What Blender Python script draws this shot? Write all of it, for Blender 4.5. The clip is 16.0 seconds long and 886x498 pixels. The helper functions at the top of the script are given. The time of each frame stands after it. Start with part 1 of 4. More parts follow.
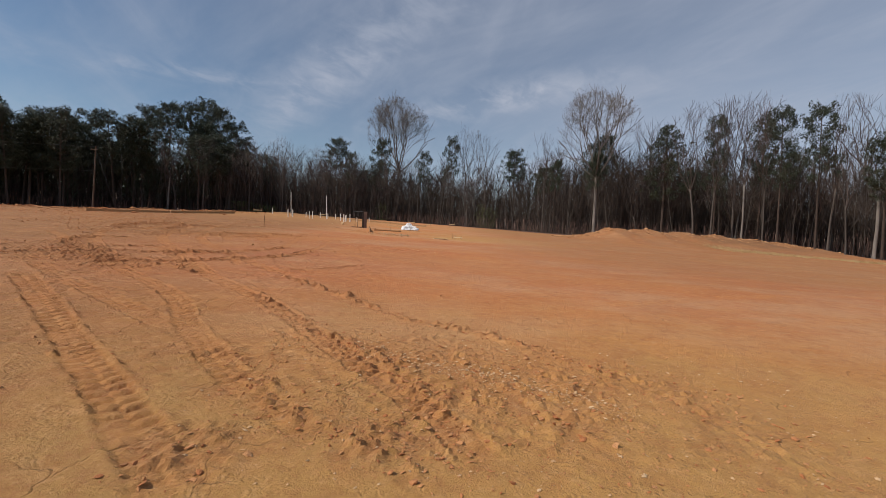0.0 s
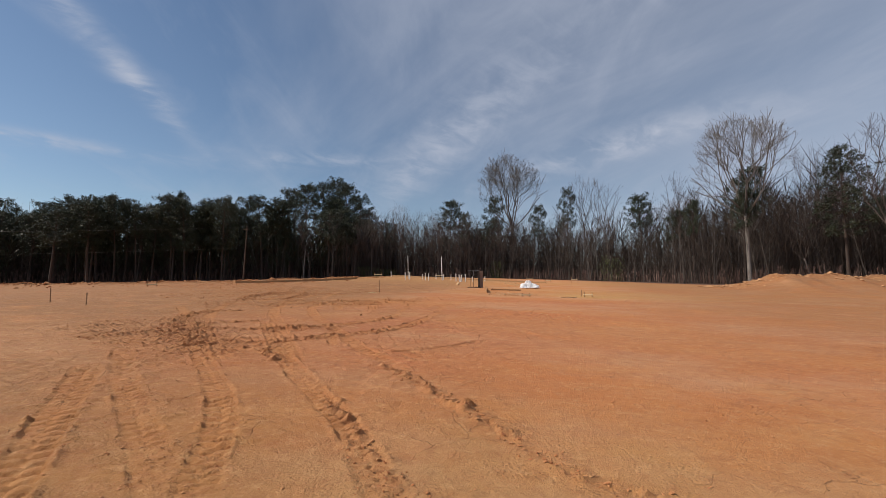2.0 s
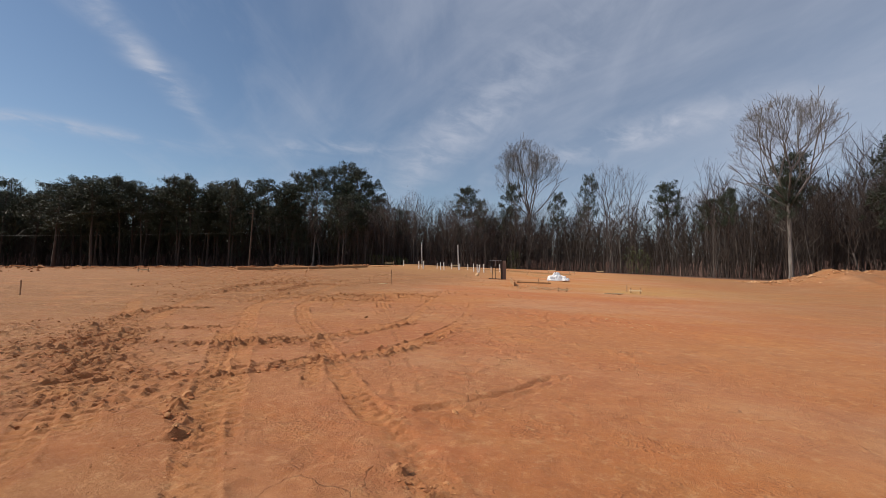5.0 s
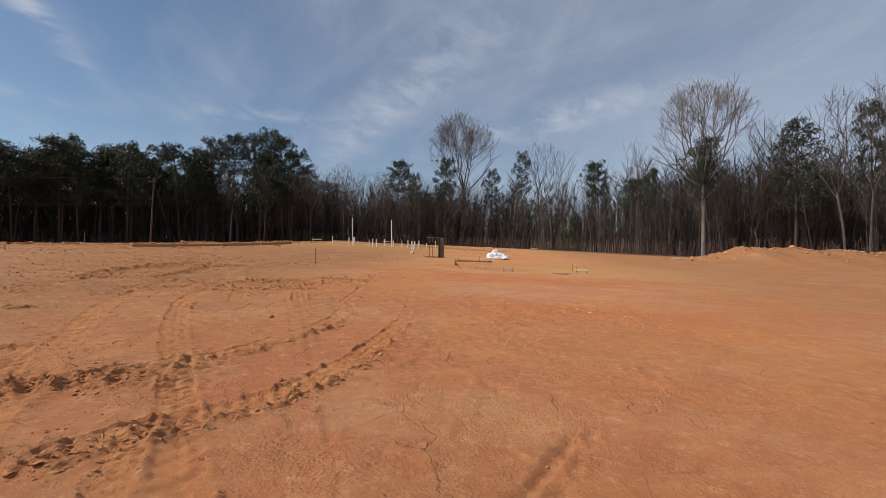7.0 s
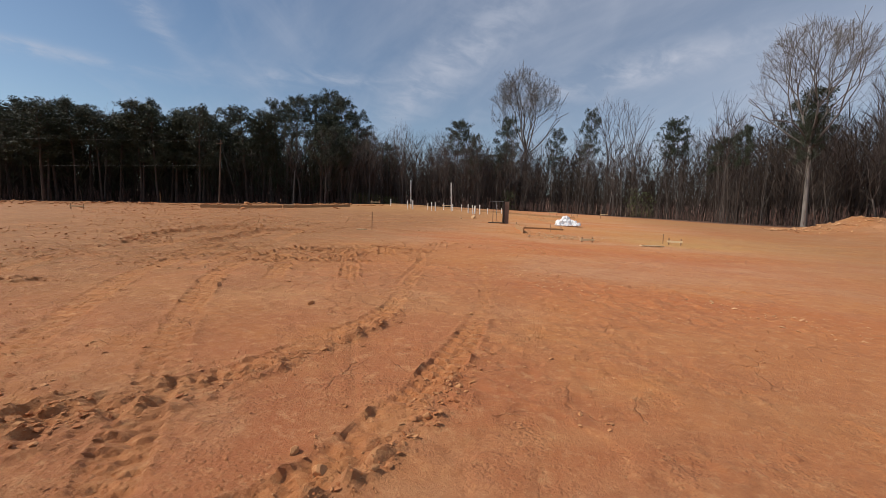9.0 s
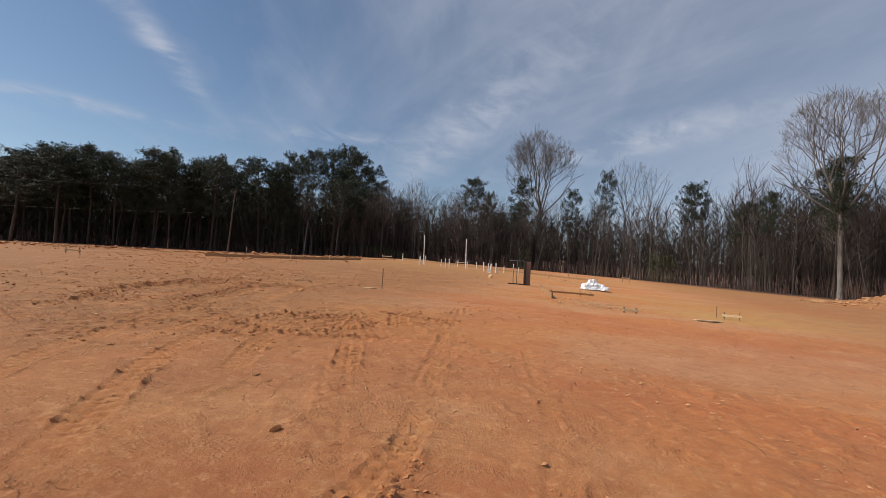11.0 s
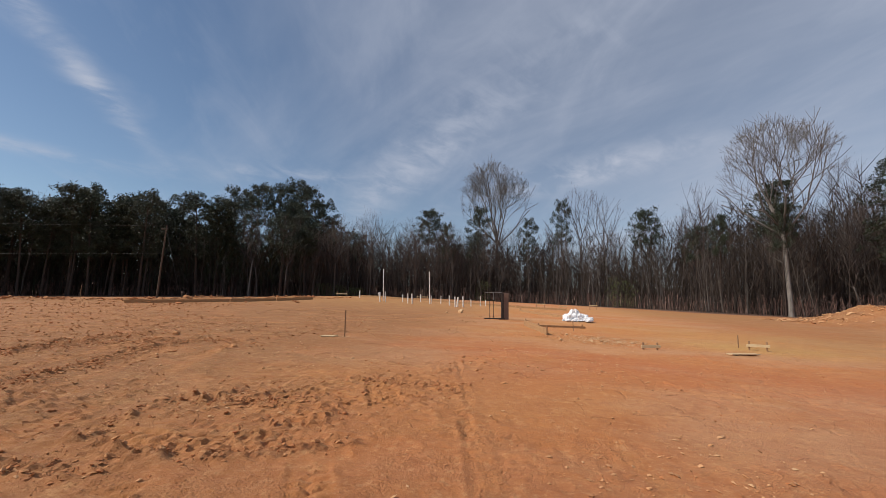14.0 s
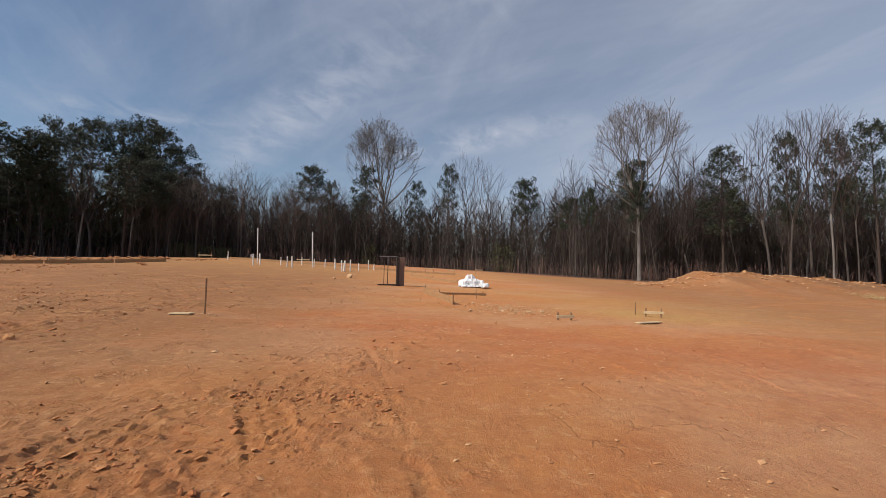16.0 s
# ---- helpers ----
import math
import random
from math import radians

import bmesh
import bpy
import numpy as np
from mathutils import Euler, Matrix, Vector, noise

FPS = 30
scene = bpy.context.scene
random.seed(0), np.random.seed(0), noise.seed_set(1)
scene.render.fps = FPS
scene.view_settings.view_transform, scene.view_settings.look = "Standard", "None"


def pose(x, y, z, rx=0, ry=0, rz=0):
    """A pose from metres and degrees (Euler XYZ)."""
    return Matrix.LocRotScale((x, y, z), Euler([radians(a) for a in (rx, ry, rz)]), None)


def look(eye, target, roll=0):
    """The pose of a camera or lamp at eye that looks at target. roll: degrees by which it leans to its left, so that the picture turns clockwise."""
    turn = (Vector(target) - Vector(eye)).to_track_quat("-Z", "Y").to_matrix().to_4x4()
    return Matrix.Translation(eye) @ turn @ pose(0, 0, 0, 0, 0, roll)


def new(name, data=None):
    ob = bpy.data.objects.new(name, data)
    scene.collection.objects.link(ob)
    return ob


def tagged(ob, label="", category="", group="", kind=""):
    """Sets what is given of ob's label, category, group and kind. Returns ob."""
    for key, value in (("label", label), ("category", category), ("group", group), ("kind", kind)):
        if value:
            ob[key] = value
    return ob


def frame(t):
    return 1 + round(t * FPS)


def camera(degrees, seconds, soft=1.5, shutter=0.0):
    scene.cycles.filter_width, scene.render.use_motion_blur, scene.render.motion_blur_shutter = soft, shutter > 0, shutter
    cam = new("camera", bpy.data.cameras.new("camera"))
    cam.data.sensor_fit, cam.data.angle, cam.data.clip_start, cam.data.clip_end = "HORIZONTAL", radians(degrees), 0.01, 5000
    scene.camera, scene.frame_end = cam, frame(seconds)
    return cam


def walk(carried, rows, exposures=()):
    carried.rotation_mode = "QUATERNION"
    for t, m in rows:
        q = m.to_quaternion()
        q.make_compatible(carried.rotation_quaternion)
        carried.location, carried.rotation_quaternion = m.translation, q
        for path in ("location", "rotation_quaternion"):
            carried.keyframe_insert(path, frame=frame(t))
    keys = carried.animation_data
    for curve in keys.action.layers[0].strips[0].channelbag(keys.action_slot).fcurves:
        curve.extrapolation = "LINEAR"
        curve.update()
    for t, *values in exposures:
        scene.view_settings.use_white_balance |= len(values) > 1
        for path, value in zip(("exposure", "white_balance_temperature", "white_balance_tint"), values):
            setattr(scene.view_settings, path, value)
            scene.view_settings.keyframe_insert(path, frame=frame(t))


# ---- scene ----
cam = camera(92.0, 16.0, soft=0.75)
PATH = [
    (0, (0.0, 0.0, 0.0), (0.013, 1.998, -0.086), 2.3),
    (0.5, (-0.027, 0.826, 0.041), (-0.374, 2.795, 0.0), 1.3),
    (1, (-0.132, 1.453, 0.094), (-0.645, 3.386, 0.15), 1.7),
    (1.5, (-0.325, 2.162, 0.137), (-0.787, 4.103, 0.274), 0.7),
    (2, (-0.583, 2.819, 0.149), (-1.099, 4.744, 0.321), -0.3),
    (2.5, (-0.858, 3.499, 0.183), (-1.323, 5.439, 0.33), 0.2),
    (3, (-1.119, 4.167, 0.217), (-1.635, 6.096, 0.341), -0.1),
    (3.2, (-1.274, 4.442, 0.218), (-1.841, 6.355, 0.342), 0.7),
    (5.3, (-2.38, 6.944, 0.295), (-2.95, 8.857, 0.417), 0.7),
    (5.5, (-2.479, 7.189, 0.317), (-3.058, 9.1, 0.44), 1.0),
    (6, (-2.702, 7.882, 0.34), (-3.191, 9.818, 0.443), 1.4),
    (6.5, (-2.895, 8.603, 0.393), (-3.278, 10.566, 0.435), 0.0),
    (7, (-3.114, 9.231, 0.409), (-3.374, 11.214, 0.423), 0.6),
    (7.5, (-3.298, 9.834, 0.415), (-3.469, 11.827, 0.401), 0.2),
    (8, (-3.444, 10.314, 0.436), (-3.785, 12.285, 0.395), 1.0),
    (8.5, (-3.679, 10.769, 0.494), (-4.099, 12.721, 0.368), 2.3),
    (9, (-3.938, 11.39, 0.481), (-4.452, 13.317, 0.322), 1.5),
    (9.5, (-4.184, 11.917, 0.508), (-4.793, 13.821, 0.427), 3.0),
    (10, (-4.427, 12.412, 0.522), (-5.014, 14.324, 0.545), 3.9),
    (10.2, (-4.522, 12.615, 0.547), (-5.113, 14.525, 0.61), 3.7),
    (12.3, (-5.796, 15.05, 0.684), (-6.3, 16.98, 0.818), 2.5),
    (12.5, (-5.924, 15.193, 0.645), (-6.425, 17.123, 0.798), 2.0),
    (13, (-6.21, 15.502, 0.678), (-6.751, 17.419, 0.864), 2.1),
    (13.5, (-6.462, 15.972, 0.699), (-6.926, 17.903, 0.935), 1.8),
    (14, (-6.672, 16.586, 0.712), (-7.032, 18.536, 0.976), 0.9),
    (14.5, (-6.928, 17.141, 0.726), (-7.166, 19.107, 1.001), 2.2),
    (15, (-7.206, 17.696, 0.757), (-7.278, 19.681, 0.995), -0.2),
    (15.5, (-7.374, 18.317, 0.807), (-7.345, 20.308, 0.993), -0.2),
    (16, (-7.55, 18.889, 0.83), (-7.365, 20.878, 0.933), 1.2),
]
walk(cam, [(t, look(eye, target, roll)) for t, eye, target, roll in PATH], [(0, -0.06), (1.5, 0.04), (6, 0.07), (16, 0.08)])

# ---- light ----
SUN_EL, SUN_AZ = 43.0, -108.0  # degrees over the horizon, and from +y towards +x
to_sun = Vector((math.sin(radians(SUN_AZ)) * math.cos(radians(SUN_EL)), math.cos(radians(SUN_AZ)) * math.cos(radians(SUN_EL)), math.sin(radians(SUN_EL))))
sun = new("sun", bpy.data.lights.new("sun", "SUN"))
sun.data.energy, sun.data.angle, sun.data.color = 4.35, radians(0.9), (1.0, 0.90, 0.78)
sun.matrix_world = look(to_sun * 50, (0, 0, 0))

world = bpy.data.worlds.new("sky")
scene.world = world
world.use_nodes = True
wt = world.node_tree
sky = wt.nodes.new("ShaderNodeTexSky")
sky.sky_type, sky.sun_disc = "NISHITA", False
sky.sun_elevation, sky.sun_rotation = radians(SUN_EL), radians(SUN_AZ)
sky.air_density, sky.dust_density, sky.ozone_density = 1.0, 0.15, 1.6


def wnode(kind, **values):
    n = wt.nodes.new(kind)
    for key, value in values.items():
        n.inputs[key].default_value = value
    return n


def wmath(op, a, b=None, clamp=False):
    n = wt.nodes.new("ShaderNodeMath")
    n.operation, n.use_clamp = op, clamp
    for slot, value in enumerate((a, b)):
        if value is None:
            continue
        if isinstance(value, (int, float)):
            n.inputs[slot].default_value = value
        else:
            wt.links.new(value, n.inputs[slot])
    return n.outputs[0]


coord = wt.nodes.new("ShaderNodeTexCoord")
axis = wt.nodes.new("ShaderNodeSeparateXYZ")
wt.links.new(coord.outputs["Generated"], axis.inputs[0])
lift = wmath("ADD", wmath("MAXIMUM", axis.outputs[2], 0.0), 0.16)
flat = wt.nodes.new("ShaderNodeCombineXYZ")
wt.links.new(wmath("DIVIDE", axis.outputs[0], lift), flat.inputs[0])
wt.links.new(wmath("DIVIDE", axis.outputs[1], lift), flat.inputs[1])


def cloud_layer(turn, stretch, scale, detail, low, high):
    spun = wt.nodes.new("ShaderNodeMapping")
    spun.inputs["Rotation"].default_value = (0, 0, radians(turn))
    wt.links.new(flat.outputs[0], spun.inputs[0])
    m = wt.nodes.new("ShaderNodeMapping")
    m.inputs["Scale"].default_value = stretch
    wt.links.new(spun.outputs[0], m.inputs[0])
    n = wnode("ShaderNodeTexNoise", Scale=scale, Detail=detail, Roughness=0.58, Distortion=0.5)
    wt.links.new(m.outputs[0], n.inputs["Vector"])
    r = wt.nodes.new("ShaderNodeMapRange")
    r.interpolation_type = "SMOOTHSTEP"
    r.inputs[1].default_value, r.inputs[2].default_value = low, high
    wt.links.new(n.outputs[0], r.inputs[0])
    return r.outputs[0]


streaks = cloud_layer(-140, (0.45, 1.0, 1), 0.9, 6, 0.34, 0.90)
wisps = cloud_layer(-112, (0.6, 1.6, 1), 2.2, 8, 0.42, 0.78)
veil = wmath("MULTIPLY_ADD", axis.outputs[0], 0.45)
veil.node.inputs[2].default_value = 0.23
cover = wmath("ADD", veil, wmath("ADD", wmath("MULTIPLY", streaks, 0.60), wmath("MULTIPLY", wisps, 0.24)), clamp=True)
cover = wmath("MULTIPLY", cover, 0.80)


def cloud_band(a, b, width, strength):
    """A streak of thin cloud between two places of the sky, frayed by the wisps."""
    (ax, ay), (bx, by) = a, b
    reach = math.hypot(bx - ax, by - ay)
    ux, uy = (bx - ax) / reach, (by - ay) / reach
    away = wt.nodes.new("ShaderNodeVectorMath")
    away.operation = "SUBTRACT"
    wt.links.new(flat.outputs[0], away.inputs[0])
    away.inputs[1].default_value = ((ax + bx) / 2, (ay + by) / 2, 0)
    total = None
    for vx, vy, size in ((ux, uy, reach * 0.65), (-uy, ux, width)):
        n = wt.nodes.new("ShaderNodeVectorMath")
        n.operation = "DOT_PRODUCT"
        wt.links.new(away.outputs[0], n.inputs[0])
        n.inputs[1].default_value = (vx / size, vy / size, 0)
        square = wmath("POWER", wmath("ABSOLUTE", n.outputs["Value"]), 2.0)
        total = square if total is None else wmath("ADD", total, square)
    soft = wmath("POWER", 2.718, wmath("MULTIPLY", total, -1.0))
    return wmath("MULTIPLY", wmath("MULTIPLY", soft, wmath("ADD", wmath("MULTIPLY", puffs, 0.9), 0.1)), strength)


puffs = cloud_layer(-60, (1.0, 1.5, 1), 4.5, 8, 0.36, 0.70)
for a, b, width, strength in (((-1.22, 0.72), (-1.46, 1.30), 0.05, 0.85), ((-2.2, 1.0), (-1.88, 1.45), 0.07, 0.7), ((-0.15, 2.34), (0.6, 1.9), 0.14, 0.6),
                              ((-1.11, 2.58), (0.05, 1.3), 0.16, 0.4), ((-1.51, 1.72), (-0.92, 1.97), 0.10, 0.5)):
    cover = wmath("ADD", cover, cloud_band(a, b, width, strength), clamp=True)
mix = wt.nodes.new("ShaderNodeMix")
mix.data_type = "RGBA"
wt.links.new(cover, mix.inputs["Factor"])
wt.links.new(sky.outputs[0], mix.inputs[6])
mix.inputs[7].default_value = (5.4, 5.85, 7.0, 1)
wt.links.new(mix.outputs[2], wt.nodes["Background"].inputs[0])
wt.nodes["Background"].inputs[1].default_value = 0.083

# ---- materials ----


def srgb(r, g, b):
    return tuple(((c / 255 + 0.055) / 1.055) ** 2.4 if c > 10 else c / 3294 for c in (r, g, b)) + (1,)


class Mat:
    """A small builder for node materials: base colours mixed by noise, with bump."""

    def __init__(self, name, rough=0.85, metal=0.0):
        self.m = bpy.data.materials.new(name)
        self.m.use_nodes = True
        self.t = self.m.node_tree
        self.b = self.t.nodes["Principled BSDF"]
        self.b.inputs["Roughness"].default_value = rough
        self.b.inputs["Metallic"].default_value = metal
        self.where = self.t.nodes.new("ShaderNodeTexCoord").outputs["Object"]

    def link(self, a, b):
        self.t.links.new(a, b)

    def noise(self, scale, detail=6, rough=0.6, stretch=None, low=0.35, high=0.65, turn=0):
        at = self.where
        if turn:
            spun = self.t.nodes.new("ShaderNodeMapping")
            spun.inputs["Rotation"].default_value = (0, 0, radians(turn))
            self.link(at, spun.inputs[0])
            at = spun.outputs[0]
        if stretch:
            mp = self.t.nodes.new("ShaderNodeMapping")
            mp.inputs["Scale"].default_value = stretch
            self.link(at, mp.inputs[0])
            at = mp.outputs[0]
        n = self.t.nodes.new("ShaderNodeTexNoise")
        n.inputs["Scale"].default_value, n.inputs["Detail"].default_value, n.inputs["Roughness"].default_value = scale, detail, rough
        self.link(at, n.inputs["Vector"])
        return self.ramp(n.outputs[0], low, high)

    def ramp(self, value, low, high, a=0.0, b=1.0):
        r = self.t.nodes.new("ShaderNodeMapRange")
        for slot, v in enumerate((low, high, a, b)):
            r.inputs[slot + 1].default_value = v
        self.link(value, r.inputs[0])
        return r.outputs[0]

    def math(self, op, a, b):
        n = self.t.nodes.new("ShaderNodeMath")
        n.operation = op
        for slot, v in enumerate((a, b)):
            if isinstance(v, (int, float)):
                n.inputs[slot].default_value = v
            else:
                self.link(v, n.inputs[slot])
        return n.outputs[0]

    def attr(self, name):
        n = self.t.nodes.new("ShaderNodeAttribute")
        n.attribute_name = name
        return n.outputs["Fac"]

    def mix(self, fac, a, b):
        n = self.t.nodes.new("ShaderNodeMix")
        n.data_type = "RGBA"
        for slot, v in ((0, fac), (6, a), (7, b)):
            if isinstance(v, (int, float)):
                n.inputs[slot].default_value = v
            elif isinstance(v, tuple):
                n.inputs[slot].default_value = v
            else:
                self.link(v, n.inputs[slot])
        return n.outputs[2]

    def random(self):
        return self.t.nodes.new("ShaderNodeObjectInfo").outputs["Random"]

    def island(self):
        return self.t.nodes.new("ShaderNodeNewGeometry").outputs["Random Per Island"]

    def colour(self, c):
        if isinstance(c, tuple):
            self.b.inputs[0].default_value = c
        else:
            self.link(c, self.b.inputs[0])
        return self

    def bump(self, height, strength=0.4, distance=0.02, after=None):
        n = self.t.nodes.new("ShaderNodeBump")
        n.inputs["Strength"].default_value, n.inputs["Distance"].default_value = strength, distance
        self.link(height, n.inputs["Height"])
        if after is not None:
            self.link(after, n.inputs["Normal"])
        self.link(n.outputs[0], self.b.inputs["Normal"])
        return n.outputs[0]


def clay_material():
    s = Mat("graded_clay", 0.92)
    red, orange = (0.47, 0.135, 0.036, 1), (0.54, 0.200, 0.050, 1)
    tan, pale, litter = (0.50, 0.285, 0.082, 1), (0.53, 0.285, 0.150, 1), (0.095, 0.05, 0.03, 1)
    c = s.mix(s.noise(0.16, 5, 0.55, None, 0.36, 0.66), red, orange)
    c = s.mix(s.math("MULTIPLY", s.noise(0.30, 8, 0.62, (0.5, 1, 1), 0.45, 0.60), 0.78), c, pale)
    c = s.mix(s.math("MULTIPLY", s.attr("red"), s.noise(0.7, 5, 0.6, None, 0.3, 0.55)), c, (0.42, 0.128, 0.046, 1))
    yellow = s.math("ADD", s.attr("tan"), s.math("MULTIPLY", s.noise(0.5, 6, 0.65, None, 0.5, 0.8), 0.35))
    c = s.mix(s.ramp(yellow, 0.1, 1.0), c, tan)
    c = s.mix(s.math("MULTIPLY", s.noise(0.11, 7, 0.6, (0.55, 1, 1), 0.42, 0.64), 0.42), c, (0.46, 0.240, 0.085, 1))
    c = s.mix(s.math("MULTIPLY", s.attr("brown"), s.noise(0.8, 7, 0.65, None, 0.1, 0.5)), c, (0.25, 0.112, 0.036, 1))
    c = s.mix(s.math("MULTIPLY", s.attr("worn"), 0.42), c, (0.51, 0.208, 0.064, 1))
    c = s.mix(s.math("MULTIPLY", s.attr("loose"), s.noise(6, 4, 0.6, None, 0.3, 0.6)), c, (0.40, 0.175, 0.068, 1))
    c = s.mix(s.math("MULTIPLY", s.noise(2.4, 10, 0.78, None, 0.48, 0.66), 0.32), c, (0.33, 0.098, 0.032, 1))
    c = s.mix(s.math("MULTIPLY", s.noise(11, 9, 0.78, None, 0.5, 0.66), 0.34), c, (0.58, 0.30, 0.12, 1))
    # Fine dark-red soil speckle; it also paints in the shade between small crumbs.
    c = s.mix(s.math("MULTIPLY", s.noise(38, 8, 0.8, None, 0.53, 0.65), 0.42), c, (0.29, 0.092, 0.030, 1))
    c = s.mix(s.math("MULTIPLY", s.noise(27, 8, 0.8, None, 0.56, 0.66), 0.40), c, (0.62, 0.37, 0.18, 1))
    c = s.mix(s.math("MULTIPLY", s.noise(1.3, 8, 0.7, (0.16, 1, 1), 0.50, 0.70, -56), 0.22), c, (0.30, 0.096, 0.030, 1))
    c = s.mix(s.math("MULTIPLY", s.noise(1.7, 8, 0.7, (0.20, 1, 1), 0.52, 0.70, -14), 0.22), c, (0.60, 0.325, 0.130, 1))
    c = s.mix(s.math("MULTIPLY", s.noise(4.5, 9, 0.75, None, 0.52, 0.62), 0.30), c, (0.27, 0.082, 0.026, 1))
    c = s.mix(s.math("MULTIPLY", s.noise(6.5, 9, 0.75, None, 0.54, 0.64), 0.30), c, (0.66, 0.385, 0.175, 1))
    c = s.mix(s.attr("woods"), c, s.mix(s.noise(3, 6, 0.7), litter, (0.16, 0.085, 0.05, 1)))
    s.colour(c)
    cells = s.t.nodes.new("ShaderNodeTexVoronoi")
    cells.feature = "DISTANCE_TO_EDGE"
    cells.inputs["Scale"].default_value = 1.1
    bent = s.t.nodes.new("ShaderNodeTexNoise")
    bent.inputs["Scale"].default_value, bent.inputs["Detail"].default_value = 2.5, 5
    s.link(s.where, bent.inputs["Vector"])
    moved = s.t.nodes.new("ShaderNodeVectorMath")
    moved.operation = "MULTIPLY_ADD"
    s.link(bent.outputs["Color"], moved.inputs[0])
    moved.inputs[1].default_value = (0.5, 0.5, 0)
    s.link(s.where, moved.inputs[2])
    s.link(moved.outputs[0], cells.inputs["Vector"])
    crack = s.math("MULTIPLY", s.ramp(cells.outputs["Distance"], 0.0, 0.012, 1.0, 0.0), s.noise(0.9, 3, 0.5, None, 0.56, 0.6))
    base = s.bump(s.math("SUBTRACT", 1.0, crack), 0.8, 0.02)
    broken = s.math("ADD", s.math("MULTIPLY", s.attr("loose"), 0.9), s.math("ADD", s.math("MULTIPLY", s.attr("worn"), 0.15), s.math("MULTIPLY", s.noise(0.55, 5, 0.6, None, 0.48, 0.66), 0.35)))
    flakes = s.math("ADD", s.noise(9, 9, 0.72, None, 0.47, 0.55), s.noise(23, 8, 0.75, None, 0.48, 0.56))
    base = s.bump(s.math("MULTIPLY", flakes, broken), 0.5, 0.010, base)
    first = s.bump(s.noise(6, 10, 0.75, None, 0.2, 0.8), 0.40, 0.045, base)
    crumbs = s.t.nodes.new("ShaderNodeTexVoronoi")
    crumbs.inputs["Scale"].default_value = 24
    s.link(s.where, crumbs.inputs["Vector"])
    lumps = s.math("MULTIPLY", s.ramp(crumbs.outputs["Distance"], 0.0, 0.5, 1.0, 0.0), s.noise(1.6, 6, 0.7, None, 0.46, 0.62))
    second = s.bump(lumps, 0.5, 0.030, first)
    s.bump(s.noise(60, 6, 0.75, None, 0.2, 0.8), 0.65, 0.013, second)
    return s.m


def plain(name, a, b, scale, rough=0.85, metal=0.0, stretch=None, bump=0.3, distance=0.01, fine=0.0):
    s = Mat(name, rough, metal)
    c = s.mix(s.noise(scale, 7, 0.65, stretch), a, b)
    if fine:
        c = s.mix(s.math("MULTIPLY", s.random(), fine), c, (a[0] * 0.5, a[1] * 0.5, a[2] * 0.5, 1))
    s.colour(c)
    if bump:
        s.bump(s.noise(scale * 4, 6, 0.65, stretch), bump, distance)
    return s.m


def needle_material():
    s = Mat("pine_needles", 0.6)
    c = s.mix(s.island(), (0.012, 0.020, 0.009, 1), (0.028, 0.042, 0.016, 1))
    c = s.mix(s.math("MULTIPLY", s.random(), 0.5), c, (0.026, 0.029, 0.012, 1))
    s.colour(c)
    return s.m


CLAY = clay_material()


def clod_material():
    s = Mat("clay_clod", 0.95)
    c = s.mix(s.island(), (0.40, 0.138, 0.046, 1), (0.55, 0.28, 0.12, 1))
    c = s.mix(s.math("MULTIPLY", s.noise(30, 5, 0.7), 0.5), c, (0.36, 0.14, 0.05, 1))
    s.colour(c)
    s.bump(s.noise(45, 6, 0.7), 0.5, 0.01)
    return s.m


CLOD = clod_material()
PALECLOD = plain("pale_clay_crumb", (0.58, 0.36, 0.19, 1), (0.44, 0.20, 0.08, 1), 1.5, 0.95, bump=0.4)
ROCK = plain("pale_rock", (0.60, 0.43, 0.26, 1), (0.46, 0.26, 0.12, 1), 2.5, 0.9, bump=0.5, distance=0.02)
PVC = plain("white_pvc", (0.78, 0.77, 0.74, 1), (0.66, 0.63, 0.58, 1), 3, 0.4, bump=0.0)
PALEWOOD = plain("pale_weathered_lumber", (0.64, 0.50, 0.31, 1), (0.50, 0.36, 0.20, 1), 3, 0.8, stretch=(1, 14, 14))
LUMBER = plain("sawn_lumber", (0.50, 0.31, 0.15, 1), (0.36, 0.20, 0.09, 1), 3, 0.8, stretch=(1, 14, 14))
ZINC = plain("dull_zinc", (0.30, 0.30, 0.31, 1), (0.20, 0.19, 0.19, 1), 4, 0.5, 0.5, bump=0.0)
FORMWOOD = plain("weathered_form_board", (0.42, 0.25, 0.115, 1), (0.25, 0.135, 0.062, 1), 3, 0.85, stretch=(1, 14, 14))
OLDWOOD = plain("weathered_stake_wood", (0.36, 0.22, 0.12, 1), (0.20, 0.11, 0.06, 1), 4, 0.85, stretch=(6, 6, 1))
STEEL = plain("black_painted_steel", (0.018, 0.015, 0.014, 1), (0.05, 0.035, 0.03, 1), 5, 0.5, 0.3, bump=0.1)
PANEL = plain("brown_primed_panel", (0.20, 0.130, 0.098, 1), (0.15, 0.092, 0.070, 1), 2, 0.55, bump=0.1)
SHEET = plain("white_plastic_sheet", (0.86, 0.87, 0.88, 1), (0.74, 0.75, 0.77, 1), 4, 0.35, bump=0.4, distance=0.03)
BARK = plain("grey_hardwood_bark", (0.105, 0.088, 0.078, 1), (0.050, 0.041, 0.036, 1), 1.2, 0.9, stretch=(4, 4, 0.7), bump=0.5, distance=0.03, fine=0.5)
PALEBARK = plain("pale_grey_bark", (0.23, 0.205, 0.185, 1), (0.11, 0.097, 0.087, 1), 1.2, 0.9, stretch=(4, 4, 0.7), bump=0.5, distance=0.03, fine=0.3)
